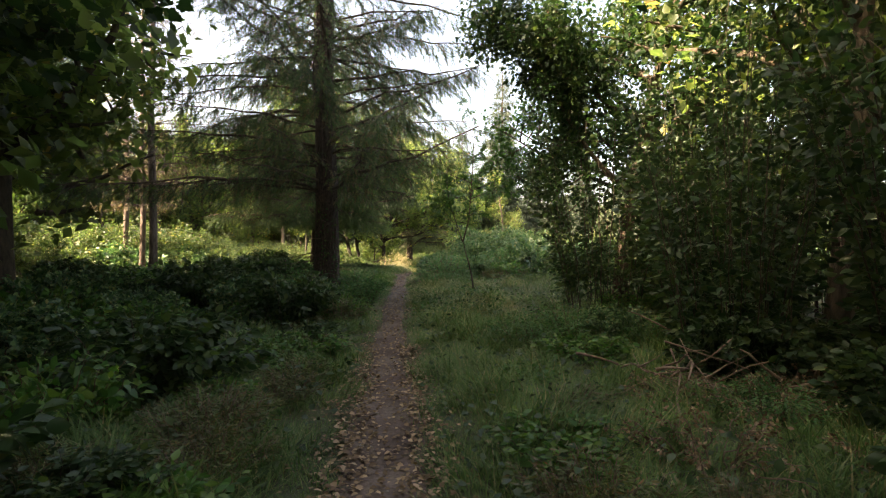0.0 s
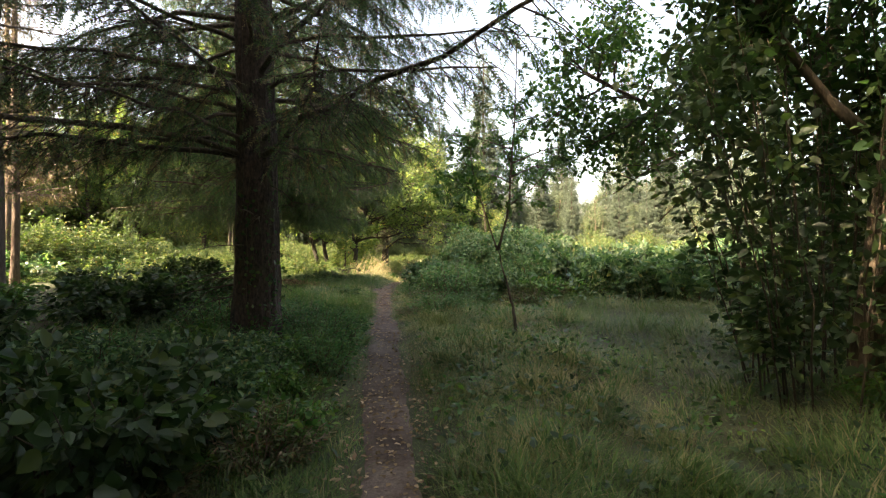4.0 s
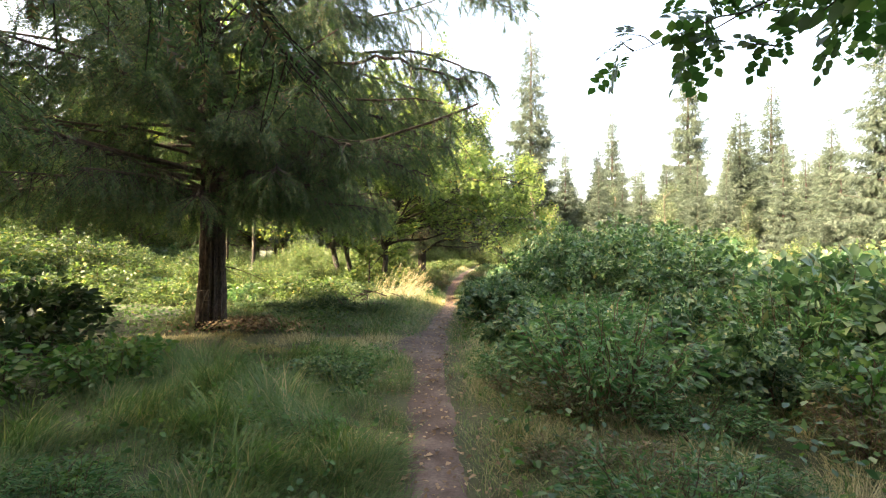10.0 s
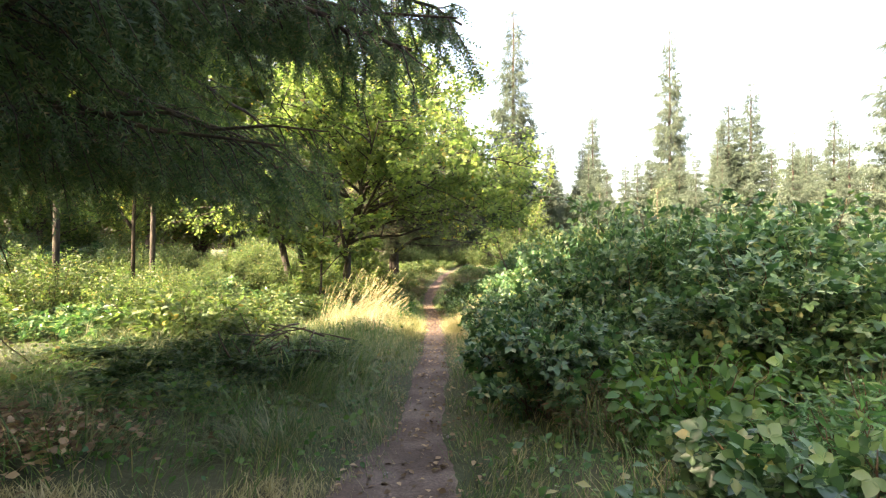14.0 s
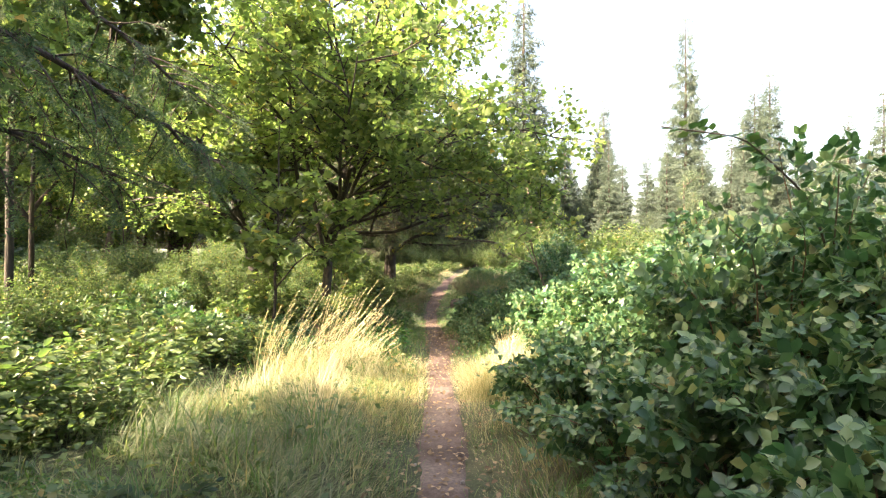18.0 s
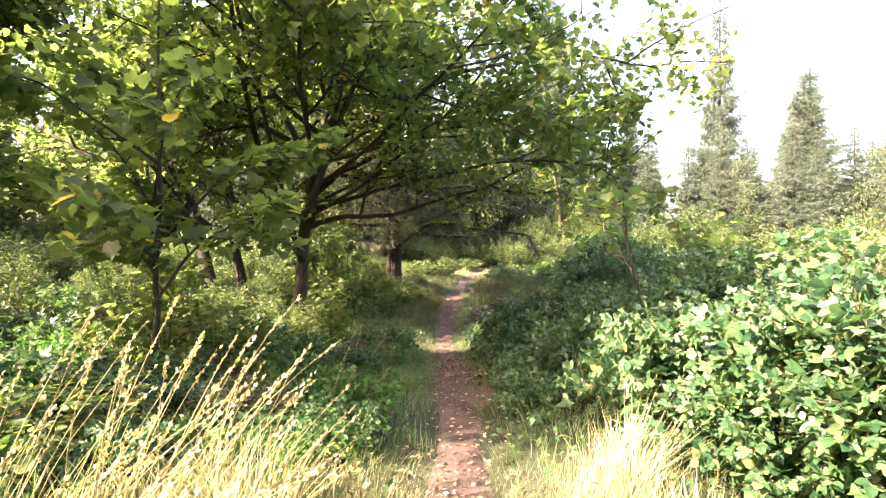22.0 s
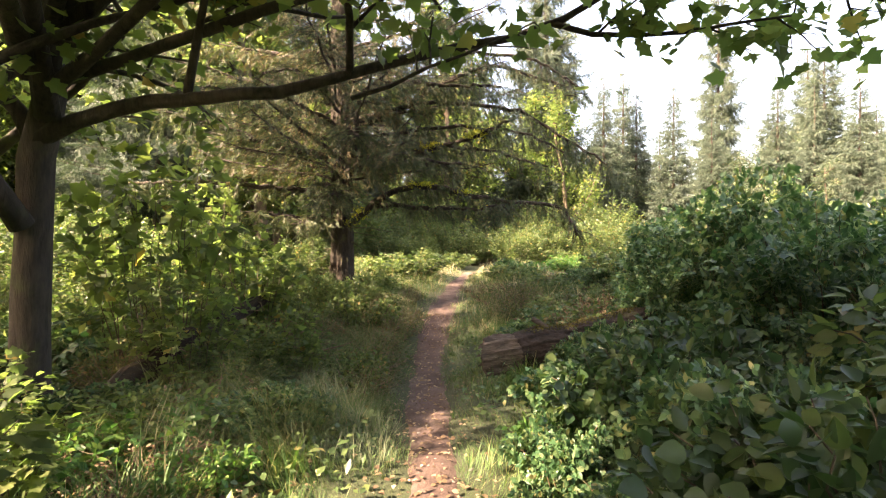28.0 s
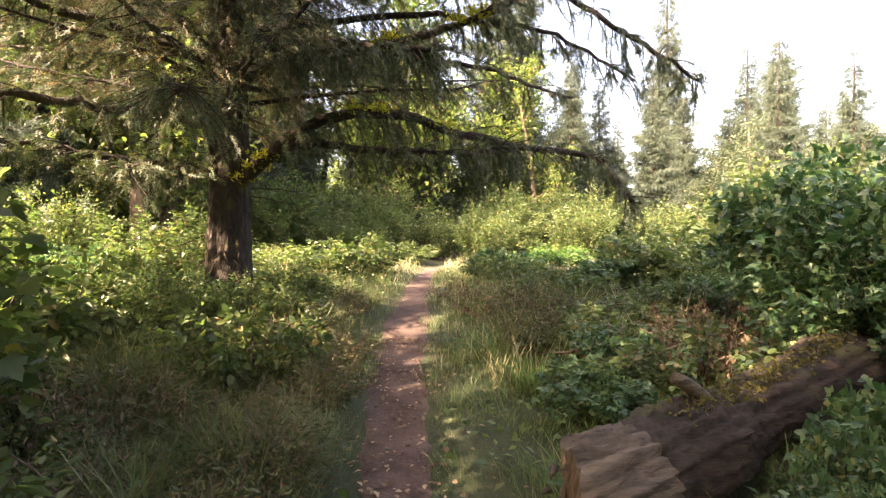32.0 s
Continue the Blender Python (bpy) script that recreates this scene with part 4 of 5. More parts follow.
bare_conifer = conifer("bare_conifer", "half-dead conifer with a reddish trunk and bare brown boughs", 17, 0.11, 2.5, 2.6, 22, 0.2, 27, M_OLDNEEDLE, M_REDBARK, 0.2, 0.22, 0.5, False, density=3, group="half-dead conifers")
place(bare_conifer, -9.6, 16.6)
copied(bare_conifer, -12.6, 21.0, 70, 0.9)
copied(bare_conifer, -15.5, 24.5, 150, 1.0)
shade_conifer = conifer("shade_conifer", "dark spruce added off to the left to cast shade", 17, 0.19, 1.6, 3.6, 26, 0.34, 29, M_NEEDLE, M_SPRUCEBARK, 0.3, 0.2, 0.6, False, density=7, low=1.4, group="dark spruces in the woods")
# added past the left edge of the view so their shadows cross the meadow
for x, y, s in ((-11.8, 13.2, 1.05), (-14.6, 16.3, 1.35), (-17.5, 8.5, 1.5)):
    put(shade_conifer, x, y, s)
fir_base = np.array([*FIR_AT, float(ground_z(*FIR_AT))])


def mossy_bough(knots, radius, seed, moss, tree=None, base=None, turn=0.0, bark=None, needle=None):
    """A crooked bough through given knots, with hanging twigs and tufts of moss."""
    rs = np.random.RandomState(seed)
    tree, bark, needle = tree or fir, bark or M_MOSSBARK, needle or M_FIRNEEDLE
    knots = np.array(knots, float) - (fir_base if base is None else base)
    c, k0 = math.cos(radians(-turn)), math.sin(radians(-turn))
    knots = np.stack([c * knots[:, 0] - k0 * knots[:, 1], k0 * knots[:, 0] + c * knots[:, 1], knots[:, 2]], 1)
    u = np.linspace(0, len(knots) - 1, 26)
    line = np.stack([np.interp(u, range(len(knots)), knots[:, k]) for k in range(3)], 1)
    line[1:-1] = (line[:-2] + 2 * line[1:-1] + line[2:]) / 4
    line += rs.normal(0, 0.018, line.shape)
    part("bough", Bag().tube(line, tapered(line, radius, 0.3), 8, 0.12, rs), bark, tree)
    side, at, way = Bag(), [], []
    for k in range(int(20 * len(knots))):
        p, d = line_at(line, rs.uniform(0.15, 0.99))
        w = np.cross(d, (0, 0, 1)) * rs.choice((-1, 1)) + d * 0.5 + np.array([0, 0, rs.uniform(-1.0, 0.5)])
        shoot = bend(rs, p, w, rs.uniform(0.2, 0.75), 5, 0.35, (0, 0, -0.8))
        side.tube(shoot, tapered(shoot, 0.008), 4)
        for q in range(12 if needle is M_FIRNEEDLE else 16):
            pp, dd = line_at(shoot, rs.uniform(0.2, 0.99))
            at.append(pp)
            way.append(dd * 0.7 + rs.normal(0, 0.45, 3) + np.array([0, 0, -0.45]))
    at, way = np.array(at), np.array(way)
    part("shoot_tangle", side, bark, tree)
    part("foliage", Bag().stamps(SPRIG, at, way, rs.normal(0, 1, at.shape), 0.17 * rs.uniform(0.6, 1.3, len(at))), needle, tree)
    for t in moss:
        p, d = line_at(line, t)
        n = 150
        spread = rs.normal(0, 1, (n, 3)) * (0.09, 0.05, 0.035) + np.array([0, -0.03, 0.04])
        part("moss_tuft", Bag().stamps(SMALL, p + spread, rs.normal(0, 1, (n, 3)), rs.normal(0, 1, (n, 3)), 0.05 * rs.uniform(0.6, 1.4, n)), M_SUNLITMOSS, tree, "tuft of moss, sunlight painted into its bright yellow-green")


mossy_bough([(-3.0, 46.3, 1.7), (-2.4, 45.9, 2.15), (-1.9, 45.8, 2.5), (-1.0, 45.7, 2.6), (0.0, 45.9, 2.35), (1.0, 46.1, 2.25), (2.04, 46.2, 2.22), (2.25, 45.7, 1.5)], 0.085, 1, (0.03, 0.07, 0.11, 0.36, 0.41, 0.52))
mossy_bough([(-2.3, 45.9, 2.2), (-1.2, 45.6, 2.1), (-0.2, 45.5, 2.05), (0.5, 45.4, 2.15)], 0.06, 2, ())
mossy_bough([(-3.3, 46.3, 3.3), (-4.3, 45.5, 3.4), (-5.6, 44.9, 3.75), (-6.6, 44.5, 3.9)], 0.08, 3, ())
mossy_bough([(-3.3, 46.3, 2.5), (-4.6, 45.7, 2.55), (-6.0, 45.2, 2.6), (-7.2, 45.0, 2.5)], 0.07, 4, ())
mossy_bough([(-3.1, 46.3, 3.1), (-1.6, 45.8, 3.3), (-0.3, 45.3, 3.5), (0.6, 44.9, 3.9)], 0.08, 5, (0.45, 0.5, 0.7, 0.76))
mossy_bough([(-3.1, 46.3, 3.9), (-1.8, 46.5, 4.4), (-0.6, 46.4, 5.2), (0.6, 46.6, 5.6), (2.4, 46.9, 5.2)], 0.08, 6, ())
mossy_bough([(-3.1, 46.3, 2.9), (-2.2, 45.4, 3.1), (-1.4, 44.7, 3.0), (-0.5, 44.2, 2.8)], 0.06, 7, ())
mossy_bough([(-3.2, 46.2, 4.0), (-4.0, 45.2, 4.3), (-4.6, 44.2, 4.2), (-5.2, 43.4, 3.9)], 0.06, 8, ())
mossy_bough([(-3.1, 46.3, 4.6), (-1.9, 45.2, 4.7), (-0.8, 44.4, 4.4), (0.2, 43.9, 4.2)], 0.06, 9, ())
mossy_bough([(-3.1, 46.4, 3.5), (-1.4, 46.6, 3.7), (0.4, 46.8, 3.6), (1.8, 46.8, 3.2)], 0.06, 10, ())
mossy_bough([(-3.1, 46.3, 2.5), (-3.2, 45.3, 2.6), (-3.1, 44.4, 2.4), (-2.8, 43.8, 2.2)], 0.04, 13, ())
mossy_bough([(-3.1, 46.3, 3.4), (-2.9, 45.4, 3.6), (-2.6, 44.4, 3.5), (-2.4, 43.6, 3.2)], 0.04, 14, ())
mossy_bough([(-3.1, 46.3, 1.8), (-3.6, 45.6, 1.9), (-3.8, 44.9, 1.7)], 0.035, 15, ())
mossy_bough([(-3.1, 46.3, 4.3), (-3.4, 45.2, 4.6), (-3.6, 44.0, 4.5), (-3.9, 43.1, 4.1)], 0.045, 16, ())
mossy_bough([(-3.2, 46.3, 1.9), (-4.2, 45.4, 1.9), (-5.4, 44.6, 2.0)], 0.05, 12, ())
mossy_bough([(-3.0, 46.3, 4.1), (-1.0, 45.8, 4.5), (0.8, 45.4, 4.2), (2.0, 45.1, 3.4), (2.7, 45.0, 2.9)], 0.055, 17, ())
mossy_bough([(-3.0, 46.3, 3.7), (-0.5, 46.0, 4.0), (1.2, 45.9, 3.8), (2.3, 45.8, 3.2)], 0.05, 18, ())
mossy_bough([(-3.0, 46.3, 5.0), (-0.6, 45.2, 5.4), (1.0, 44.6, 5.0), (1.9, 44.3, 4.3)], 0.05, 19, ())
SPRUCE_BASE = np.array([-5.45, 21.5, float(ground_z(-5.45, 21.5))])
for k, knots in enumerate(([(-5.45, 21.5, 3.3), (-4.6, 23.4, 3.5), (-3.7, 25.2, 3.1), (-3.1, 26.6, 2.6)], [(-5.45, 21.5, 3.9), (-4.7, 23.6, 4.2), (-4.1, 25.6, 3.9), (-3.6, 27.2, 3.3)], [(-5.45, 21.5, 2.8), (-4.9, 23.2, 2.9), (-4.2, 24.9, 2.8), (-3.6, 26.3, 2.4)], [(-5.45, 21.5, 3.2), (-4.0, 21.0, 3.5), (-2.6, 20.9, 3.4), (-1.6, 21.0, 3.1)], [(-5.45, 21.5, 4.2), (-3.8, 21.8, 4.5), (-2.2, 22.2, 4.3), (-1.2, 22.4, 3.9)], [(-5.45, 21.5, 3.4), (-4.4, 20.2, 3.6), (-3.3, 19.4, 3.5), (-2.5, 19.0, 3.2)],
                            [(-5.45, 21.5, 4.6), (-3.6, 21.3, 5.2), (-1.8, 21.1, 5.2), (-0.6, 21.0, 4.7)], [(-5.45, 21.5, 5.6), (-3.4, 20.6, 6.2), (-1.4, 20.2, 6.2), (-0.3, 20.0, 5.7)], [(-5.45, 21.5, 6.6), (-3.2, 22.0, 7.2), (-1.2, 22.2, 7.0), (0.0, 22.3, 6.4)], [(-5.45, 21.5, 4.2), (-3.6, 20.4, 4.7), (-2.0, 19.6, 4.5), (-1.0, 19.2, 4.0)])):
    mossy_bough(knots, 0.035, 20 + k, (), spruce_2, SPRUCE_BASE, 40, M_SPRUCEBARK, M_NEEDLE)

sapling = broadleaf("sapling", "slender forked young tree with feathered leaves, alone in the grass", [
    ([(0.03, 0, -0.15), (-0.02, 0, 0.35), (-0.14, 0, 0.85), (-0.27, 0, 1.32)], None, 0, 0.03, []), ([(-0.27, 0, 1.3), (-0.12, 0.0, 1.8), (-0.06, 0.03, 2.5), (0.0, 0.06, 3.4), (0.05, 0.1, 4.6)], None, 0, 0.021), ([(-0.27, 0, 1.3), (-0.42, 0.03, 1.75), (-0.6, 0.06, 2.3), (-0.7, 0.1, 3.0)], None, 0, 0.014),
    ([(-0.06, 0.03, 2.3), (-0.2, 0.9, 2.55), (-0.5, 1.7, 2.6), (-0.9, 2.3, 2.5)], None, 0, 0.012), ([(-0.05, 0.03, 2.5), (0.1, 1.0, 2.8), (0.1, 1.9, 2.9), (0.0, 2.6, 2.75)], None, 0, 0.012), ([(-0.05, 0.03, 2.4), (0.5, 0.9, 2.7), (0.9, 1.7, 2.8), (1.2, 2.6, 2.7)], None, 0, 0.012), ([(-0.04, 0.03, 2.6), (0.6, 0.4, 2.9), (1.3, 0.7, 3.0)], None, 0, 0.012), ([(-0.04, 0.03, 2.8), (-0.6, 0.5, 3.1), (-1.0, 0.9, 3.2)], None, 0, 0.011), ([(-0.02, 0.05, 3.2), (0.7, 1.0, 3.6), (1.2, 1.9, 3.6)], None, 0, 0.011)],
    [7, 4], PINNATE, 0.17, 1050, M_SAPLING, M_TWIG, seed=31, shrink=0.36, spread=1.0, jitter=0.05, start_at=0.3, origin=(0.77, 12.75, 0.3), bare=lambda at: at[:, 2] < 1.75, level_out=0.6)
place(sapling, 0.77, 12.75, 0)

maple = broadleaf("maple_clump", "many-stemmed maple with low limbs reaching over the path", [
    ([(-7.15, 40.6, -0.8), (-7.35, 40.5, 0.66), (-7.9, 40.5, 2.7), (-8.3, 40.5, 4.1), (-8.85, 40.5, 5.9), (-9.3, 40.4, 9.0), (-9.5, 40.3, 12.0)], None, 0, 0.17),
    ([(-6.7, 41.2, -0.8), (-6.9, 41.2, 0.7), (-7.2, 41.15, 2.7), (-7.5, 41.1, 4.2), (-7.8, 41.1, 5.4), (-7.6, 41.0, 9.0), (-7.3, 41.0, 13.0)], None, 0, 0.15),
    ([(-4.75, 39.3, -0.8), (-4.7, 39.2, 1.2), (-4.55, 39.1, 2.4), (-4.1, 38.9, 3.6), (-3.85, 38.8, 4.7), (-3.6, 38.7, 5.6), (-3.3, 38.6, 9.0), (-3.2, 38.8, 12.6)], None, 0, 0.16),
    ([(-4.6, 39.15, 2.2), (-5.2, 38.9, 3.05), (-5.7, 38.7, 3.7), (-6.4, 38.4, 4.3), (-7.3, 38.0, 5.0)], None, 0, 0.07),
    ([(-4.55, 39.1, 2.15), (-3.7, 39.0, 2.45), (-3.06, 38.8, 2.42), (-2.4, 38.7, 2.42), (-1.4, 39.0, 2.85), (-0.46, 39.05, 3.05), (0.6, 39.0, 3.6), (1.4, 38.9, 3.9)], None, 0, 0.07),
    ([(-4.7, 39.2, 1.5), (-5.3, 38.7, 2.2), (-5.8, 38.3, 2.7), (-6.6, 38.0, 3.0)], None, 0, 0.05),
    ([(-7.9, 40.5, 2.4), (-8.8, 40.0, 3.2), (-9.8, 39.4, 3.5)], None, 0, 0.06),
    ((-4.1, 38.9, 3.6), (0.45, 0.5, 1), 7.5, 0.08), ((-3.9, 38.8, 4.2), (0.75, 0.05, 0.9), 6.0, 0.07), ((-7.4, 41.1, 3.8), (0.55, 0.2, 1), 8.5, 0.09), ((-4.2, 38.9, 3.4), (-0.5, -0.3, 1), 8.5, 0.08), ((-8.4, 40.5, 4.2), (-0.7, -0.5, 1), 7.0, 0.08),
    ([(-4.3, 39.0, 2.6), (-2.0, 38.6, 3.2), (0.0, 38.0, 3.6), (1.4, 37.5, 3.5), (2.4, 37.1, 3.2)], None, 0, 0.05), ([(-4.2, 38.9, 3.2), (-1.5, 37.9, 4.2), (0.6, 37.2, 4.4), (2.2, 36.8, 4.1)], None, 0, 0.05), ([(-4.0, 38.8, 4.0), (-1.0, 37.0, 5.2), (1.2, 36.2, 5.2), (2.4, 35.8, 4.8)], None, 0, 0.05),
    ((-4.0, 38.8, 4.2), (-0.4, -1, 0.3), 6.5, 0.06), ((-3.9, 38.8, 4.6), (0.15, -1, 0.35), 6.5, 0.06), ((-3.8, 38.7, 5.0), (0.55, -1, 0.4), 6.0, 0.06), ((-3.7, 38.7, 5.4), (-0.1, -1, 0.55), 6.0, 0.06), ((-3.9, 38.8, 4.4), (0.6, 0.6, 0.5), 5.0, 0.06), ((-4.0, 38.8, 4.2), (-0.3, 0.9, 0.6), 5.5, 0.06),
    ((-4.6, 39.0, 1.4), (-0.15, -0.65, 0.9), 7.5, 0.07), ((-4.4, 39.0, 2.3), (0.35, -0.75, 0.9), 8, 0.075), ((-5.5, 39.4, 3.2), (0.1, -1, 0.6), 7.5, 0.07), ((-7.4, 40.4, 2.2), (-0.3, -1, 0.7), 6.0, 0.07), ((-7.0, 41.0, 2.6), (0.35, -1, 0.6), 6.5, 0.07),
    ((-4.4, 38.8, 2.6), (0.5, -0.95, 0.5), 7.5, 0.07), ((-4.3, 38.9, 2.5), (0.9, -0.5, 0.36), 6.2, 0.05), ((-4.4, 38.7, 3.0), (0.4, -1, 0.33), 7.5, 0.06), ((-4.3, 38.9, 3.1), (1, -0.9, 0.12), 7.6, 0.05)],
    [9, 6, 3], MAPLE_SIMPLE, 0.13, 50000, M_MAPLE, M_MAPLEBARK, seed=41, shrink=0.46, spread=1.0, jitter=0.12, start_at=0.2, pull=(0, 0, 0.0), level_out=0.4, flat=0.72,
    bare=lambda at: ((at[:, 2] < 1.7 + 0.6 * np.sin(at[:, 0] * 2.3 + 0.8) * np.sin(at[:, 1] * 1.9)) & (at[:, 0] < -2.1)) | ((at[:, 0] > -1.5) & (at[:, 1] > 39.6)) | (at[:, 0] > 2.9) | (at[:, 2] < 1.6) | ((at[:, 2] < 2.3) & (at[:, 1] > 36.5)) | ((at[:, 2] < 4.2) & (at[:, 1] < 37.6) & (at[:, 0] < -2.4)) | ((at[:, 2] < 2.9) & (at[:, 1] < 35.5)) | ((np.abs(at[:, 0] - path_x(at[:, 1])) < 1.3) & (at[:, 2] < 3.0 + 0.6 * np.sin(at[:, 1] * 2.6))))

side_maple = broadleaf("young_maple", "young maple bending over the brambles towards the path", [([(1.5, 33.8, -0.3), (1.3, 33.6, 0.8), (0.9, 33.2, 1.7), (0.7, 32.8, 2.2), (0.5, 32.3, 2.3)], None, 0, 0.022), ([(1.1, 33.4, 1.3), (0.8, 33.9, 2.1), (0.4, 34.2, 2.6)], None, 0, 0.014)],
    [6, 4], MAPLE, 0.12, 150, M_MAPLE, M_TWIG, "young tree", seed=49, shrink=0.3, spread=0.9, jitter=0.06, start_at=0.4, pull=(0, 0, 0.0), level_out=0.4, flat=0.75, bare=lambda at: at[:, 2] < 1.7)

near_maple = broadleaf("young_maple", "young maple with broad flat sprays of pale leaves beside the path", [([(-4.5, 32.7, -0.3), (-4.45, 32.6, 1.2), (-4.35, 32.5, 2.6), (-4.3, 32.4, 4.4)], None, 0, 0.04), ([(-4.45, 32.6, 1.1), (-3.9, 32.3, 1.7), (-3.3, 32.1, 2.0), (-2.75, 31.9, 2.0)], None, 0, 0.018), ([(-4.4, 32.55, 1.7), (-3.8, 32.6, 2.4), (-3.2, 32.7, 2.7), (-2.7, 32.8, 2.7)], None, 0, 0.018), ([(-4.4, 32.55, 1.4), (-4.3, 31.8, 1.9), (-4.0, 31.1, 2.1)], None, 0, 0.016), ([(-4.4, 32.5, 2.2), (-3.9, 31.8, 2.9), (-3.4, 31.2, 3.1)], None, 0, 0.016), ([(-4.45, 32.6, 1.6), (-5.2, 32.3, 2.2), (-6.0, 32.1, 2.4)], None, 0, 0.016), ([(-4.35, 32.5, 2.6), (-5.0, 31.8, 3.2), (-5.6, 31.3, 3.4)], None, 0, 0.016)],
    [7, 4], MAPLE, 0.14, 1500, M_MAPLE, M_MAPLEBARK, "young tree", seed=50, shrink=0.34, spread=0.9, jitter=0.07, start_at=0.3, pull=(0, 0, 0.0), level_out=0.3, flat=0.78, bare=lambda at: at[:, 2] < 1.25)

# added with its two copies west of the path to shade the verges
shade_maple = broadleaf("shade_maple_tree", "slender maple with a high leafy crown, added to shade the path", [((-8.6, 31.3, 0), (0.04, 0.02, 1), 9.6, 0.075), ((-8.55, 31.3, 3.2), (0.5, 0.4, 1), 5.0, 0.05), ((-8.55, 31.3, 3.0), (-0.7, -0.1, 1), 5.0, 0.05)],
    [12, 6, 3], MAPLE_SIMPLE, 0.14, 13000, M_MAPLE, M_MAPLEBARK, seed=45, shrink=0.34, spread=1.0, jitter=0.2, start_at=0.4, bare=lambda at: at[:, 2] < 3.6)
copy_thing(shade_maple, pose(-0.6, -2.6, 0.0))
copy_thing(shade_maple, pose(-2.9, 4.3, -0.4))
# unseen maples added left of the start, only to shade the path there
for x, y in ((3.2, -30.7), (2.1, -33.8), (0.1, -29.8)):
    copy_thing(shade_maple, pose(x, y, 0.3))

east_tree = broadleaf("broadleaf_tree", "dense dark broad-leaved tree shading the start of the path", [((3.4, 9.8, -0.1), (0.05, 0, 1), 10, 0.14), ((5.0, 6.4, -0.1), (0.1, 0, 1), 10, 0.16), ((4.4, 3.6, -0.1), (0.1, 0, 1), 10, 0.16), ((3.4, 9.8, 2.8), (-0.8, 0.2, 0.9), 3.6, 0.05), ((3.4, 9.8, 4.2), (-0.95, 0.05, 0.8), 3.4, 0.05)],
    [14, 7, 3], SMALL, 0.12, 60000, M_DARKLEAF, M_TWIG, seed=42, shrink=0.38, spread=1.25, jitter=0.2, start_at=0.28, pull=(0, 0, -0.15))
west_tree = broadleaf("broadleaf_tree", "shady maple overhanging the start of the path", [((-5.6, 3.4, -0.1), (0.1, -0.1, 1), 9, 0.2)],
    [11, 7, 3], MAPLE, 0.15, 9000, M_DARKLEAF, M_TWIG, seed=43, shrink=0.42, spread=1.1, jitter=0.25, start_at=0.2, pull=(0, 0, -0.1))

overhang = broadleaf("overhanging_tree", "dark-leaved tree reaching over the small clearing", [((4.9, 11.8, -0.1), (0.0, 0, 1), 9, 0.14), ((4.85, 11.8, 2.6), (-1, 0.05, 0.42), 3.9, 0.05), ((4.85, 11.9, 3.0), (-0.85, 0.6, 0.35), 4.2, 0.05), ((4.85, 11.7, 3.0), (-0.8, -0.5, 0.5), 3.4, 0.05)],
    [9, 6, 3], LEAF, 0.095, 14000, M_SAPLING, M_TWIG, seed=46, shrink=0.42, spread=1.1, jitter=0.14, start_at=0.25, pull=(0, 0, -0.2), bare=lambda at: at[:, 2] < 2.6)

rs = np.random.RandomState(48)
shoot = thing("cherry_shoot", "slender wild cherry with oval leaves leaning out of the brambles", "young tree")
knots = np.array([(2.1, 26.5, 0.1), (1.9, 26.4, 1.4), (1.45, 26.2, 2.3), (0.8, 26.0, 2.72), (0.1, 25.8, 2.74)])
u = np.linspace(0, 4, 24)
line = np.stack([np.interp(u, range(5), knots[:, k]) for k in range(3)], 1)
line[1:-1] = (line[:-2] + 2 * line[1:-1] + line[2:]) / 4
part("stem", Bag().tube(line, tapered(line, 0.014, 0.25), 6), M_TWIG, shoot)
at, way = [], []
for k in range(46):
    q, d = line_at(line, 0.45 + 0.54 * k / 46)
    w = np.cross(d, (0, 0, 1)) * (1 if k % 2 else -1) + d * 0.6 + rs.normal(0, 0.3, 3)
    at.append(q + w * 0.02)
    way.append(w)
part("foliage", Bag().stamps(leaf_shape(0.3, 0.06, 0.1), np.array(at), np.array(way), rs.normal(0, 0.35, (46, 3)) + (0, 0, 1), 0.11 * rs.uniform(0.7, 1.2, 46)), M_DARKLEAF, shoot)

# woods further off
far_conifer = conifer("distant_conifer", "tall pale green conifer beyond the clearing", 26, 0.35, 1.0, 4.8, 42, 0.22, 51, M_FARNEEDLE, M_SPRUCEBARK, 0.75, 0.28, 0.3, False, group="distant conifers", density=4, uneven=0.33)
full_conifer = conifer("full_conifer", "full dark green cone-shaped fir beyond the clearing", 20, 0.3, 0.6, 5.2, 44, 0.05, 55, M_FARNEEDLE, M_SPRUCEBARK, 0.7, 0.24, 0.12, False, group="distant conifers", density=4, uneven=0.3)
for x, y, s, zs in ((39, 82.4, 1.0, 1.03), (47, 96, 0.9, 1.0), (58, 92, 0.95, 0.9), (30, 78, 0.62, 1.0), (33, 92, 0.75, 1.0), (64, 84, 0.8, 1.0), (25, 96, 0.7, 0.9)):
    put(full_conifer, x, y, s, zs)
far_leafy = broadleaf("distant_tree", "pale green broad-leaved tree at the edge of the woods", [((0, 0, -0.2), (0.05, 0, 1), 8, 0.2), ((0.3, 0, -0.2), (0.5, 0.2, 1), 6, 0.12), ((-0.3, 0.2, -0.2), (-0.5, 0.1, 1), 6, 0.12), ((0, -0.3, -0.2), (0.05, -0.6, 1), 5.5, 0.12)], [8, 5], SMALL, 0.2, 12000, M_FARLEAF, M_TWIG, seed=52, shrink=0.42, jitter=0.35, start_at=0.02, pull=(0, 0, -0.1), group="distant trees", joined=True)
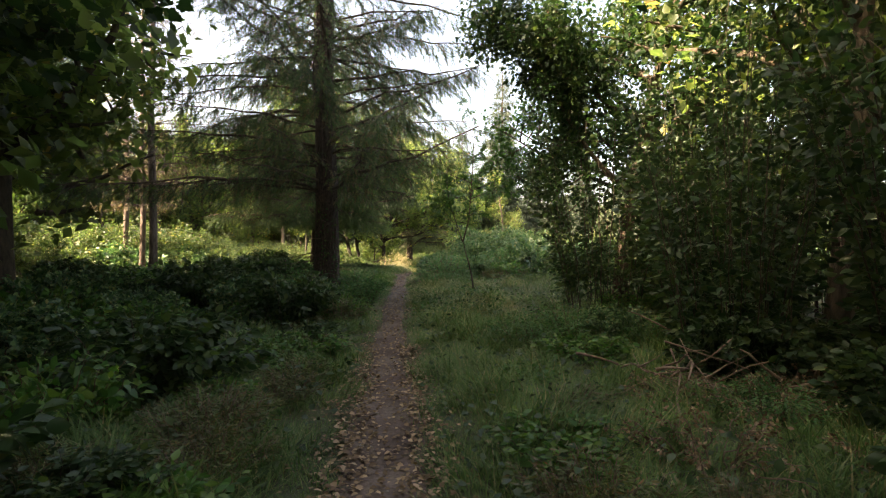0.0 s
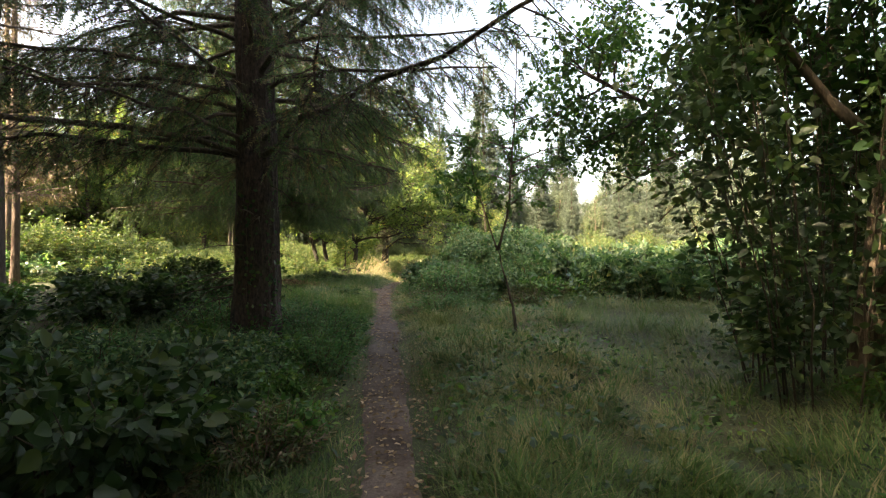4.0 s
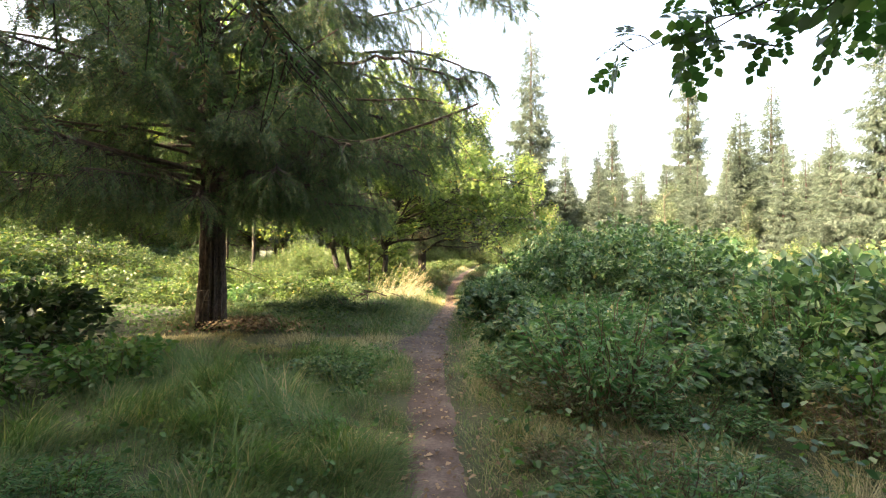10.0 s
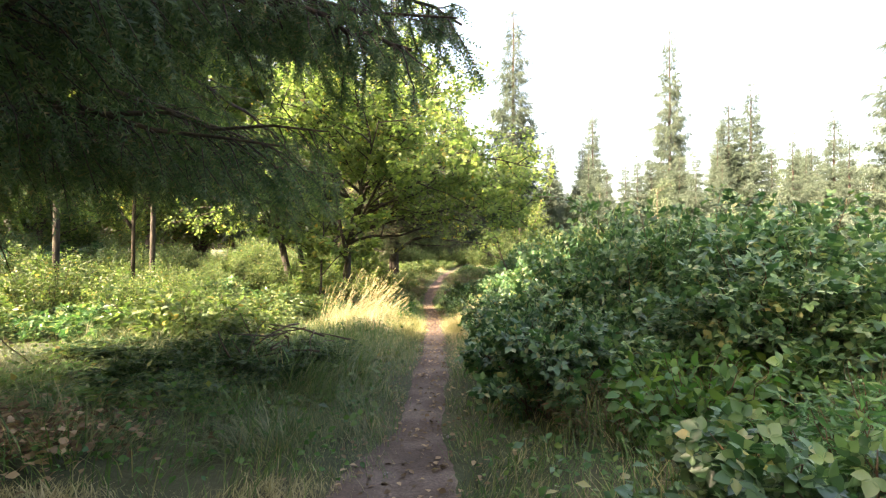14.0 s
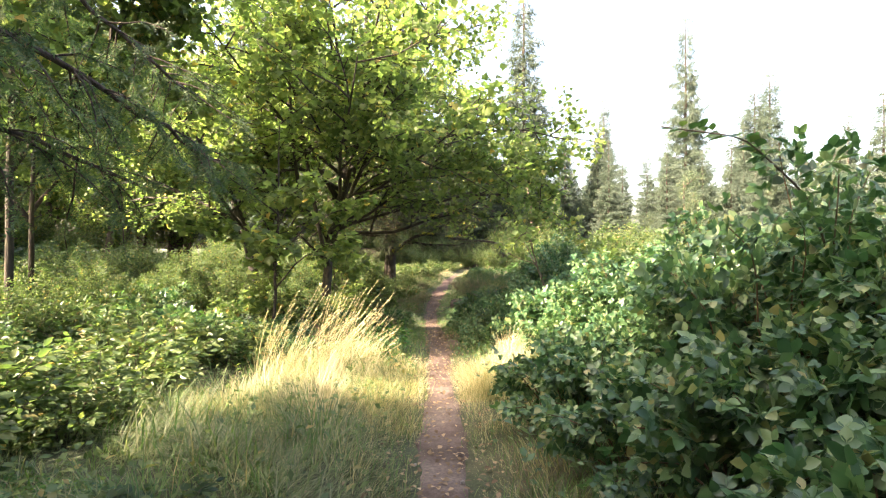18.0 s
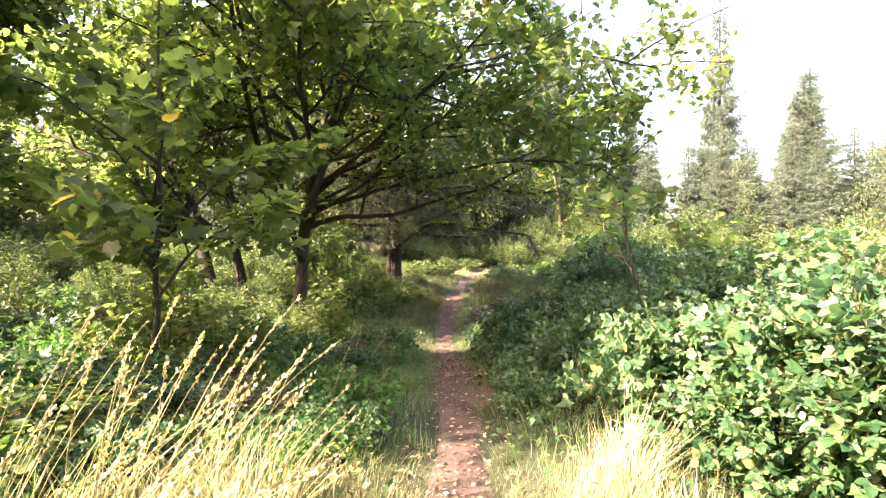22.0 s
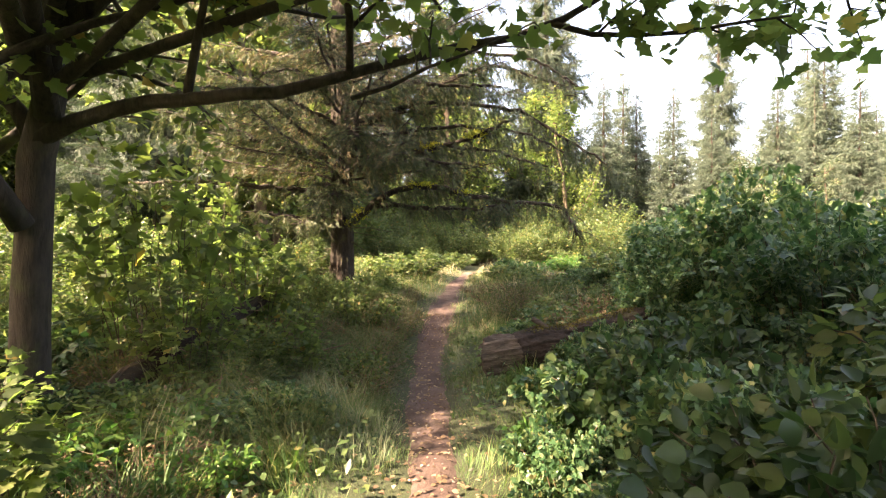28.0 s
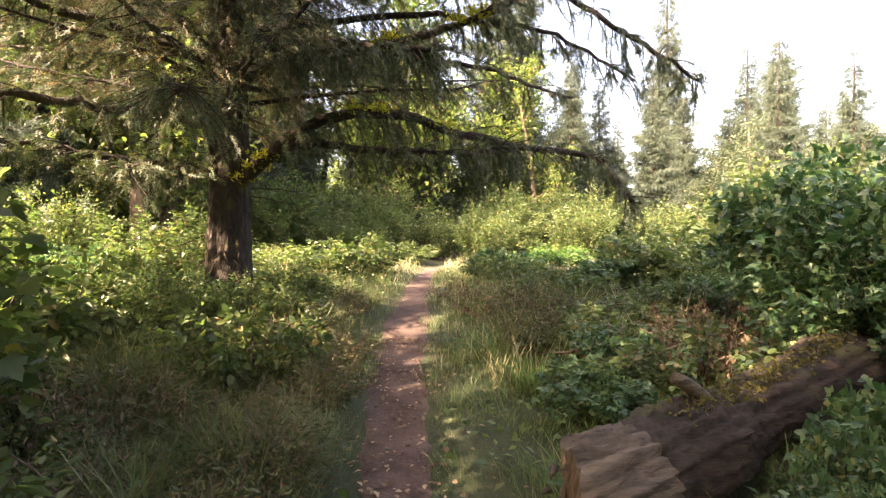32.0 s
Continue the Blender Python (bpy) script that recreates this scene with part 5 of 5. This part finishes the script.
wood_tree = broadleaf("forest_tree", "tall shady broad-leaved forest tree", [((0, 0, -0.2), (0.03, 0.02, 1), 14, 0.24)], [14, 6], SMALL, 0.3, 6500, M_MAPLE, M_TWIG, seed=53, shrink=0.36, jitter=0.35, start_at=0.08, group="forest trees", joined=True)
for x, y, s, zs in ((8.6, 73, 0.98, 1.1), (31, 112, 1.0, 1.1), (44, 108, 1.2, 1.35), (66, 118, 1.5, 0.92), (62, 100, 0.7, 1.0), (24, 86, 0.5, 1.0), (-6, 66, 0.8, 1.0), (-12, 60, 0.9, 1.0), (3, 80, 0.8, 1.0), (54, 88, 0.6, 1.0), (-40, 44, 0.9, 1.0), (-44, 30, 0.8, 1.1), (-14, 58, 0.8, 1.0), (31, 50, 0.75, 1.1), (36, 62, 0.55, 1.0), (20, 70, 0.4, 1.0), (28, 66, 0.35, 1.1), (42, 74, 0.5, 1.0), (47, 60, 0.45, 1.0), (14, 64, 0.4, 1.0), (52, 72, 0.6, 1.0), (-11, 54, 0.7, 1.0), (56, 52, 0.5, 1.0), (2, 68, 0.45, 1.0), (16, 58, 0.32, 1.1), (22, 60, 0.38, 1.0), (26, 54, 0.36, 1.1), (33, 57, 0.42, 1.0), (38, 50, 0.4, 1.1), (12, 70, 0.5, 1.0), (18, 78, 0.55, 1.0), (46, 84, 0.6, 1.0), (36, 80, 0.55, 1.1), (40, 42, 0.4, 1.1)):
    put(far_conifer, x, y, s, zs)
for k in range(70):
    a = radians(random.uniform(-14, 95))
    r = random.uniform(54, 84)
    put(far_leafy, -1 + math.sin(a) * r, 16 + math.cos(a) * r, random.uniform(0.6, 1.15), random.uniform(0.8, 1.2))
# the two stands wholly behind the start are out of view, added for shade
for x0, x1, y0, y1, n in ((-26, -9, -8, 11, 26), (-52, -32, 15, 62, 34), (-35, -26, 20, 52, 20), (-38, -22, 46, 66, 18), (-24, -7, 53, 70, 22), (-9, -3.5, -7, 0.0, 5), (6.5, 20, -8, 12, 18), (-9, 9, -22, -6, 14), (-14, 8, 64, 82, 22)):
    for k in range(n):
        put(wood_tree, random.uniform(x0, x1), random.uniform(y0, y1), random.uniform(0.7, 1.1), random.uniform(0.8, 1.1))

# (-4.6, -0.8) and (-7.2, -1.6) are unseen, added to shade the start
for x, y, s in ((-27.0, 40.0, 0.8), (-30.5, 44.0, 0.9), (-26.0, 46.5, 0.8), (-29.0, 38.5, 0.9), (-25.0, 51.0, 0.8), (-28.0, 33.0, 0.9), (-5.6, -4.6, 1.1), (-4.6, -0.8, 1.0), (-7.2, -1.6, 1.05), (-2.4, -6.6, 1.1), (-7.4, 5.2, 1.05), (-10.4, 6.4, 1.0), (-7.8, 8.8, 0.9)):
    put(wood_tree, x, y, s)


# ---- fallen log and stump ----
def ridged(rs, line, radii, sides=26, depth=0.14, ragged=0.0):
    """A dead bole with furrowed bark and a torn upper end."""
    b = Bag().tube(line, radii, sides)
    v = b.v[0].reshape(len(line), sides, 3)
    grain = np.cumsum(rs.normal(0, 1, (len(line), sides)), 0)
    grain = (grain - grain.mean(0)) / np.abs(grain - grain.mean(0)).max() + rs.uniform(-0.6, 0.6, (1, sides)) + rs.uniform(-0.25, 0.25, (len(line), sides))
    v += unit(v - line[:, None]) * (grain * np.asarray(radii)[:, None] * depth)[..., None]
    v[-1] += (line[-1] - line[-2]) * (ragged * rs.uniform(-1, 1, sides))[:, None]
    return b


rs = np.random.RandomState(61)
log = thing("fallen_log", "dark rotting fallen log with a broken weathered end", "log")
N, S, peel = 120, 64, 17
t = np.linspace(0, 1, N)[:, None]
line = np.array([-0.40, 41.69, -0.33]) * (1 - t) + np.array([2.6, 42.92, 0.0]) * t
radii = 0.25 + 0.02 * np.sin(t[:, 0] * 9) + 0.015 * np.sin(t[:, 0] * 23 + 1)
v = Bag().tube(line, radii, S).v[0].reshape(N, S, 3)
grain = np.cumsum(rs.normal(0, 1, (N, S)), 0)
grain -= grain.mean(0)
grain = grain / np.abs(grain).max()
furrow = 0.012 * rs.uniform(-1, 1, (1, S)) + 0.04 * grain + 0.009 * rs.uniform(-1, 1, (N, S)) + 0.014 * np.repeat(rs.uniform(-1, 1, (N // 6, S)), 6, 0)
v += unit(v - line[:, None]) * furrow[..., None]
# the break runs slantwise across the bole
side = unit(np.cross(line[1] - line[0], (0, 0, 1.0)))
skew = ((v[:peel] - line[:peel, None]) @ side) * (0.7 * (1 - np.arange(peel) / peel) ** 2)[:, None]
v[:peel] -= unit(line[1] - line[0]) * skew[..., None]
v[0] += (line[1] - line[0]) * (0.9 * np.sin(np.arange(S) * 0.4) + rs.uniform(-0.35, 0.35, S))[:, None]
i = (np.arange(N - 1)[:, None] * S + np.arange(S)[None]).ravel()
j = (np.arange(N - 1)[:, None] * S + (np.arange(S)[None] + 1) % S).ravel()
quads = np.stack([i, j, j + S, i + S], 1)
part("bark_trunk", Bag().add(v[peel:], [quads[:(N - 1 - peel) * S], (np.arange(S) + (N - 1 - peel) * S)[None]]), M_LOGBARK, log)
part("peeled_trunk", Bag().add(v[:peel + 1], [quads[:peel * S]]), M_BAREWOOD, log, "bare fissured grey-brown wood")
# the broken end closes the bole from rim to heart
back = unit(line[0] - line[1])
rings = [line[0] + (v[0] - line[0]) * q + back * (0.05 * (1 - q) + (0.02 * rs.uniform(-1, 1, (S, 1)) if q < 1 else 0)) for q in (1.0, 0.8, 0.6, 0.4, 0.2)]
i = (np.arange(4)[:, None] * S + np.arange(S)[None]).ravel()
j = (np.arange(4)[:, None] * S + (np.arange(S)[None] + 1) % S).ravel()
part("broken_end", Bag().add(np.array(rings), [np.stack([i, i + S, j + S, j], 1), (np.arange(S) + 4 * S)[None]]), M_WOOD, log, "splintered brown wood", False)
e1 = unit(np.cross(back, (0, 0, 1)))
e2 = np.cross(e1, back)
for k in range(9):
    p = line[0] - back * 0.03 + 0.2 * (math.cos(k * 0.7) * e1 + math.sin(k * 0.7) * e2)
    part("splinter", Bag().tube(np.array([p, p + back * rs.uniform(0.05, 0.11) + rs.normal(0, 0.015, 3)]), (0.025, 0.005), 5), M_BAREWOOD, log)
p = line[28:104] + radii[28:104, None] * np.array([-0.1, -0.15, 0.97])
n = 1500
at = p[rs.randint(0, len(p), n)] + rs.normal(0, 1, (n, 3)) * (0.06, 0.06, 0.02)
part("moss_tuft", Bag().stamps(SMALL, at, rs.normal(0, 1, (n, 3)), rs.normal(0, 1, (n, 3)), 0.03 * rs.uniform(0.6, 1.4, n)), M_LOGMOSS, log, "olive moss along the top")
stub = np.array([0.62, 42.1, -0.02])
part("branch_stub", Bag().tube(np.array([stub, stub + (-0.1, -0.03, 0.09), stub + (-0.2, -0.06, 0.15), stub + (-0.27, -0.07, 0.19)]), (0.05, 0.042, 0.04, 0.036), 10, 0.1, rs), M_BAREWOOD, log)
stump = thing("leaning_snag", "dark leaning dead trunk rising out of the brambles", "dead tree")
t = np.linspace(0, 1, 30)[:, None]
line = knotted(rs, [(2.4, 43.1, -0.5), (2.75, 43.2, 0.1), (3.1, 43.3, 0.55), (3.55, 43.35, 1.05)], 30, 0.008)
part("trunk", ridged(rs, line, 0.23 - 0.12 * t[:, 0], 30, 0.2, 2.5), M_LOGBARK, stump, smooth=False)
for k in range(5):
    q, d = line_at(line, rs.uniform(0.3, 0.9))
    stick = bend(rs, q, rs.normal(0, 1, 3) + (0, -0.3, 0.4), rs.uniform(0.3, 0.7), 5, 0.3)
    part("dead_branch", Bag().tube(stick, tapered(stick, 0.012), 5), M_TWIG, stump)

trunk = thing("fallen_log", "dark broken trunk propped in the undergrowth", "log")
line = knotted(rs, [(-4.6, 39.4, -0.5), (-4.25, 40.6, 0.0), (-4.0, 41.6, 0.25), (-3.75, 42.6, 0.4)], 20, 0.015)
part("bark_trunk", ridged(rs, line, 0.15 - 0.06 * np.linspace(0, 1, 20), ragged=1.2), M_LOGBARK, trunk, smooth=False)
for k in range(9):
    q, d = line_at(line, rs.uniform(0.3, 0.98))
    stick = bend(rs, q, rs.normal(0, 1, 3) + (0.6, -0.5, 0.1), rs.uniform(0.4, 1.0), 6, 0.3, (0, 0, -0.4))
    part("dead_branch", Bag().tube(stick, tapered(stick, 0.014), 5), M_DEADTWIG, trunk)


def twig_heap(x, y, n, wide, tall, seed, material, label):
    """A heap of broken dry sticks."""
    rs = np.random.RandomState(seed)
    ob = thing("stick_heap", label, "sticks", "heaps of sticks")
    for k in range(n):
        a = rs.uniform(0, 6.28)
        c = np.array([rs.normal(0, wide * 0.45), rs.normal(0, wide * 0.45), rs.uniform(0.02, tall)])
        d = np.array([math.cos(a), math.sin(a), rs.normal(0, 0.3)]) * rs.uniform(0.25, 0.8)
        stick = bend(rs, c - d / 2, d, np.linalg.norm(d), 5, 0.3)
        stick[:, 2] = np.maximum(stick[:, 2], 0.01)
        part("stick", Bag().tube(stick, tapered(stick, rs.uniform(0.006, 0.016), 0.4), 5), material, ob)
    ob.matrix_basis = pose(x, y, float(ground_z(x, y)))


twig_heap(-2.7, 41.6, 34, 0.7, 0.45, 1, M_DEADTWIG, "heap of pale dry sticks in the undergrowth")
twig_heap(-3.4, 39.9, 30, 0.7, 0.4, 2, M_DEADTWIG, "heap of pale dry sticks in the undergrowth")
twig_heap(1.2, 43.9, 26, 0.7, 0.5, 3, M_DEADTWIG, "heap of pale dry sticks in the undergrowth")
twig_heap(2.3, 4.6, 34, 0.8, 0.5, 4, M_DEADTWIG, "heap of pale dry sticks in the undergrowth")
twig_heap(-3.3, 23.7, 26, 0.9, 0.5, 5, M_TWIG, "dark low heap of cut conifer branches")


# ---- grass and litter ----
def grass(name, label, count, x0, x1, y0, y1, tall, wide, material, seed, clear=0.13, lean=0.5, keep=None):
    rs = np.random.RandomState(seed)
    x, y = rs.uniform(x0, x1, count), rs.uniform(y0, y1, count)
    ok = np.abs(x - path_x(y)) > clear + rs.uniform(0, 0.16, count)
    if keep is not None:
        ok &= keep(x, y, rs)
    x, y = x[ok], y[ok]
    off = np.abs(x - path_x(y))
    h = tall * rs.uniform(0.4, 1.25, len(x)) * (0.4 + 0.6 * np.clip((off - 0.2) / 0.9, 0, 1))
    tuft = np.sin(x * 5.1 + 1.3 * np.sin(y * 2.2)) * np.sin(y * 4.3 + 1.1 * np.sin(x * 2.7))
    h *= 0.85 + 0.45 * tuft + 0.25 * np.sin(x * 1.3 + y) * np.sin(y * 0.9)
    h = np.maximum(h, 0.05)
    a = 2.4 * np.sin(x * 1.9 + y * 0.8 + seed) + 2.0 * np.sin(y * 1.6 - x * 0.7) + rs.normal(0, 0.9, len(x))
    l = rs.uniform(0.1, 1, len(x)) * lean
    along = np.stack([np.cos(a) * l, np.sin(a) * l, np.ones(len(x))], 1)
    up = np.stack([-np.cos(a), -np.sin(a), np.full(len(x), 0.3)], 1)
    tv, tf = BLADE
    tv = tv * np.array([wide / tall, 1, -1])
    at = np.stack([x, y, ground_z(x, y) - 0.02], 1)
    b = Bag().stamps((tv, tf), at, along, up, h)
    return tagged(new(name, b.mesh(name, material)), label, "grass", kind="stuff")


def track(x, y):
    return (np.abs(y - 20.5 - 0.08 * (x + 1.5)) < 0.62) & (x < path_x(y))


def meadow(x, y, rs):
    return ~(track(x, y) & (rs.uniform(0, 1, len(x)) < 0.9)) & (rs.uniform(0, 1, len(x)) < np.exp(-np.clip(np.abs(x - path_x(y)) - 1.5, 0, None) / 1.8))


grass("grass", "shaded green grass along the footpath", 300000, -6, 5.5, -1, 20, 0.3, 0.008, M_GRASS, 71, keep=meadow, lean=1.5)
grass("grass", "short grass along the edges of the footpath", 90000, -2.6, 1.6, -1, 22, 0.16, 0.007, M_GRASS, 83, clear=0.2, lean=1.2, keep=lambda x, y, rs: (np.abs(x - path_x(y)) < 1.1) & ~track(x, y))
grass("grass", "rank grass and thin weeds on the shaded verge", 80000, -2.8, 3.2, 0.8, 9.0, 0.3, 0.008, M_GRASS, 85, clear=0.22, lean=1.4)
grass("grass", "long lodged grass beside the side track", 45000, -6.5, -1.7, 21.4, 28.5, 0.4, 0.008, M_PALEGRASS, 86, clear=0.25, lean=2.6)
grass("dry_grass", "straw-coloured grass on the sunny side of the footpath", 56000, -1.1, 1.5, 8.6, 20.5, 0.24, 0.006, M_DRYGRASS, 87, clear=0.22, lean=2.0)
grass("dry_grass", "withered olive-brown grass and weeds on the verge", 26000, -4.2, -1.55, 38.5, 46.5, 0.5, 0.007, M_PALEGRASS, 88, clear=0.3, lean=1.0)
grass("grass", "lush lodged grass in the shade of the spruces", 70000, -5.0, -1.4, 12.4, 19.4, 0.42, 0.008, M_GRASS, 84, lean=2.2)
grass("grass", "green grass along the footpath in the narrow part", 110000, -4.5, 3, 20, 52, 0.38, 0.008, M_GRASS, 72, keep=meadow, lean=0.8)
grass("dry_grass", "dry straw-coloured grass beside the footpath", 50000, -2.8, 0.9, 12, 31, 0.24, 0.006, M_DRYGRASS, 73, lean=1.1, keep=lambda x, y, rs: (rs.uniform(0, 1, len(x)) < 0.25 + 0.75 * (np.abs(x - path_x(y)) < 0.75)) & ((y > 16) | (x > -1)))
grass("dry_grass", "pale lodged grass in the small clearing", 75000, -0.4, 5.5, 7.5, 16.8, 0.2, 0.006, M_PALEGRASS, 76, lean=2.6)
grass("dry_grass", "sunlit yellowed grass beside the footpath", 16000, -3.6, 0.5, 27.0, 30.5, 0.45, 0.006, M_DRYGRASS, 74, lean=0.6)
grass("dry_grass", "dry grass between the path and the brambles", 16000, -1.0, 2.4, 13.6, 18.2, 0.24, 0.006, M_DRYGRASS, 81, lean=1.5)
grass("dry_grass", "tuft of sunlit yellowed grass at the edge of the brambles", 6000, -1.1, -0.1, 28.2, 30.7, 0.62, 0.006, M_DRYGRASS, 78, lean=0.6)
grass("grass", "green grass on the verges past the maple", 60000, -3.2, 0.6, 33.5, 47, 0.26, 0.006, M_GRASS, 79, lean=1.1)
grass("dry_grass", "yellow grass in the far clearing", 14000, -4, 3, 44, 54, 0.45, 0.01, M_DRYGRASS, 75, lean=0.6)
grass("dry_grass", "dry grass of a side track", 30000, -7, -1.6, 19.4, 21.6, 0.13, 0.006, M_DRYGRASS, 77, lean=1.6, keep=lambda x, y, rs: track(x, y))


def ground_cover(name, label, count, x0, x1, y0, y1, tall, size, material, seed, template=LEAF, clear=0.3):
    """Low leaves that hide the soil, thicker in patches."""
    rs = np.random.RandomState(seed)
    x, y = rs.uniform(x0, x1, count), rs.uniform(y0, y1, count)
    patch = 0.5 + 0.5 * np.sin(x * 1.9 + 0.7 * y + seed) * np.sin(y * 1.5 - x * 0.6)
    ok = (np.abs(x - path_x(y)) > clear + rs.uniform(0, 0.3, count)) & (rs.uniform(0, 1, count) < 0.35 + 0.65 * patch) & ~track(x, y)
    x, y, patch = x[ok], y[ok], patch[ok]
    n = len(x)
    at = np.stack([x, y, ground_z(x, y) + 0.02 + tall * rs.uniform(0, 1, n) * (0.3 + 0.7 * patch)], 1)
    b = Bag().stamps(template, at, rs.normal(0, 1, (n, 3)) * (1, 1, 0.4), rs.normal(0, 0.4, (n, 3)) + np.array([0, 0, 1]), size * rs.uniform(0.5, 1.3, n))
    return tagged(new(name, b.mesh(name, material)), label, "ground cover", kind="stuff")


ground_cover("ground_cover", "low dark leaves covering the forest floor", 30000, -9, 9, -2, 12, 0.3, 0.07, M_DARKLEAF, 1)
ground_cover("ground_cover", "low green weeds among the grass", 26000, -9, 2, 9, 24, 0.22, 0.06, M_HERB, 2)
ground_cover("ground_cover", "low sunlit leaves between the shrubs", 40000, -16, -1.6, 22, 40, 0.35, 0.075, M_SHRUB, 3, SMALL)
ground_cover("ground_cover", "rough leaves on the far forest floor", 46000, -44, -13, 0, 64, 0.6, 0.2, M_SHRUB, 6, SMALL)
ground_cover("ground_cover", "rough leaves across the far meadow", 40000, 12, 50, 0, 75, 0.6, 0.22, M_SHRUB, 7, SMALL)
ground_cover("ground_cover", "low leaves under the brambles", 40000, -0.9, 14, 15, 42, 0.4, 0.08, M_BRAMBLE, 4, SMALL)
ground_cover("ground_cover", "low leaves at the edge of the far clearing", 36000, -9, 9, 39, 62, 0.35, 0.08, M_SHRUB, 5, SMALL)


def reed_clump(x, y, n, tall, seed, label):
    rs = np.random.RandomState(seed)
    ob = thing("tall_grass_clump", label, "tall grass", "tall dry grass")
    stalks, heads = Bag(), Bag()
    for k in range(n):
        a, r = rs.uniform(0, 2 * math.pi), 0.35 * math.sqrt(rs.uniform(0, 1))
        h = tall * rs.uniform(0.5, 1.1)
        line = bend(rs, (math.cos(a) * r, math.sin(a) * r, -0.02), (math.cos(a) * 0.3 + 0.25, math.sin(a) * 0.3, 1), h, 6, 0.12, (0.35, 0, -0.35))
        if not off_path(line + np.array([x, y, 0]), 0.6, 3.0).all():
            continue
        stalks.tube(line, tapered(line, 0.0038, 0.4), 3)
        p, d = line[-2], line[-1] - line[-2]
        heads.stamps(SMALL, p + d * rs.uniform(0, 1.2, (16, 1)), np.repeat(d[None], 16, 0) + rs.normal(0, 0.05, (16, 3)), rs.normal(0, 1, (16, 3)), 0.028)
    part("stalk_tuft", stalks, M_DRYGRASS, ob)
    part("seed_tuft", heads, M_DRYGRASS, ob)
    ob.matrix_basis = pose(x, y, float(ground_z(x, y)))
    return ob


for k, (x, y, n, h) in enumerate(((-2.7, 29.4, 60, 1.4), (-3.1, 29.0, 40, 1.3), (-2.4, 29.8, 40, 1.05), (-3.6, 29.7, 34, 1.15), (-2.2, 32.0, 14, 0.8), (-2.4, 34.5, 10, 0.8))):
    reed_clump(x, y, n, h, 80 + k, "tall clump of dry straw-coloured grass with seed heads")

rs = np.random.RandomState(91)
n = 10500
y = np.concatenate([rs.uniform(0, 7, 3000), rs.uniform(-1, 12, 3200), rs.uniform(12, 46, n - 6200)])
x = path_x(y) + rs.normal(0, 0.3, n)
x[:3000] = path_x(y[:3000]) + rs.choice((-1, 1), 3000) * rs.normal(0.27, 0.1, 3000)
at = np.stack([x, y, ground_z(x, y) + 0.03 + rs.uniform(0, 0.015, n)], 1)
b = Bag().stamps(LEAF, at, rs.normal(0, 1, (n, 3)) * (1, 1, 0.15), rs.normal(0, 0.25, (n, 3)) + np.array([0, 0, 1]), rs.uniform(0.025, 0.06, n))
tagged(new("fallen_leaves", b.mesh("fallen_leaves", M_DEADLEAF)), "dry fallen leaves scattered over the dirt path", "fallen leaves", kind="stuff")

n = 1800
x, y = -4.7 + rs.normal(0, 0.5, n), 21.5 + rs.normal(0, 0.35, n)
at = np.stack([x, y, ground_z(x, y) + 0.06 + rs.uniform(0, 0.1, n)], 1)
b = Bag().stamps(LEAF, at, rs.normal(0, 1, (n, 3)) * (1, 1, 0.3), rs.normal(0, 0.4, (n, 3)) + np.array([0, 0, 1]), rs.uniform(0.04, 0.09, n))
tagged(new("leaf_litter", b.mesh("leaf_litter", M_DEADLEAF)), "brown leaf litter at the foot of a spruce", "leaf litter", kind="stuff")

for k, (cx, cy) in enumerate(((-0.45, 34.5), (0.2, 35.0), (-2.9, 38.4))):
    n = 420
    x, y = cx + rs.normal(0, 0.28, n), cy + rs.normal(0, 0.35, n)
    at = np.stack([x, y, ground_z(x, y) + 0.03 + rs.uniform(0, 0.05, n)], 1)
    b = Bag().stamps(LEAF, at, rs.normal(0, 1, (n, 3)) * (1, 1, 0.3), rs.normal(0, 0.4, (n, 3)) + np.array([0, 0, 1]), rs.uniform(0.04, 0.09, n))
    tagged(new("leaf_litter", b.mesh("leaf_litter", M_DEADLEAF)), "reddish-brown leaf litter under the maple", "leaf litter", kind="stuff")

for k in range(150):
    y = rs.uniform(0.5, 45)
    x = float(path_x(y)) + rs.normal(0, 0.16)
    bm = bmesh.new()
    bmesh.ops.create_icosphere(bm, subdivisions=1, radius=1.0)
    for v in bm.verts:
        v.co *= rs.uniform(0.75, 1.2)
    me = bpy.data.meshes.new("stone")
    bm.to_mesh(me)
    bm.free()
    me.materials.append(M_STONE)
    ob = tagged(new("stone", me), "small grey stone trodden into the dirt path", "stone", "stones on the path")
    r = rs.uniform(0.008, 0.024)
    ob.matrix_basis = pose(x, y, float(ground_z(x, y)) + 0.024, 0, 0, rs.uniform(0, 360)) @ Matrix.Diagonal((r, r * 0.8, r * 0.6, 1))
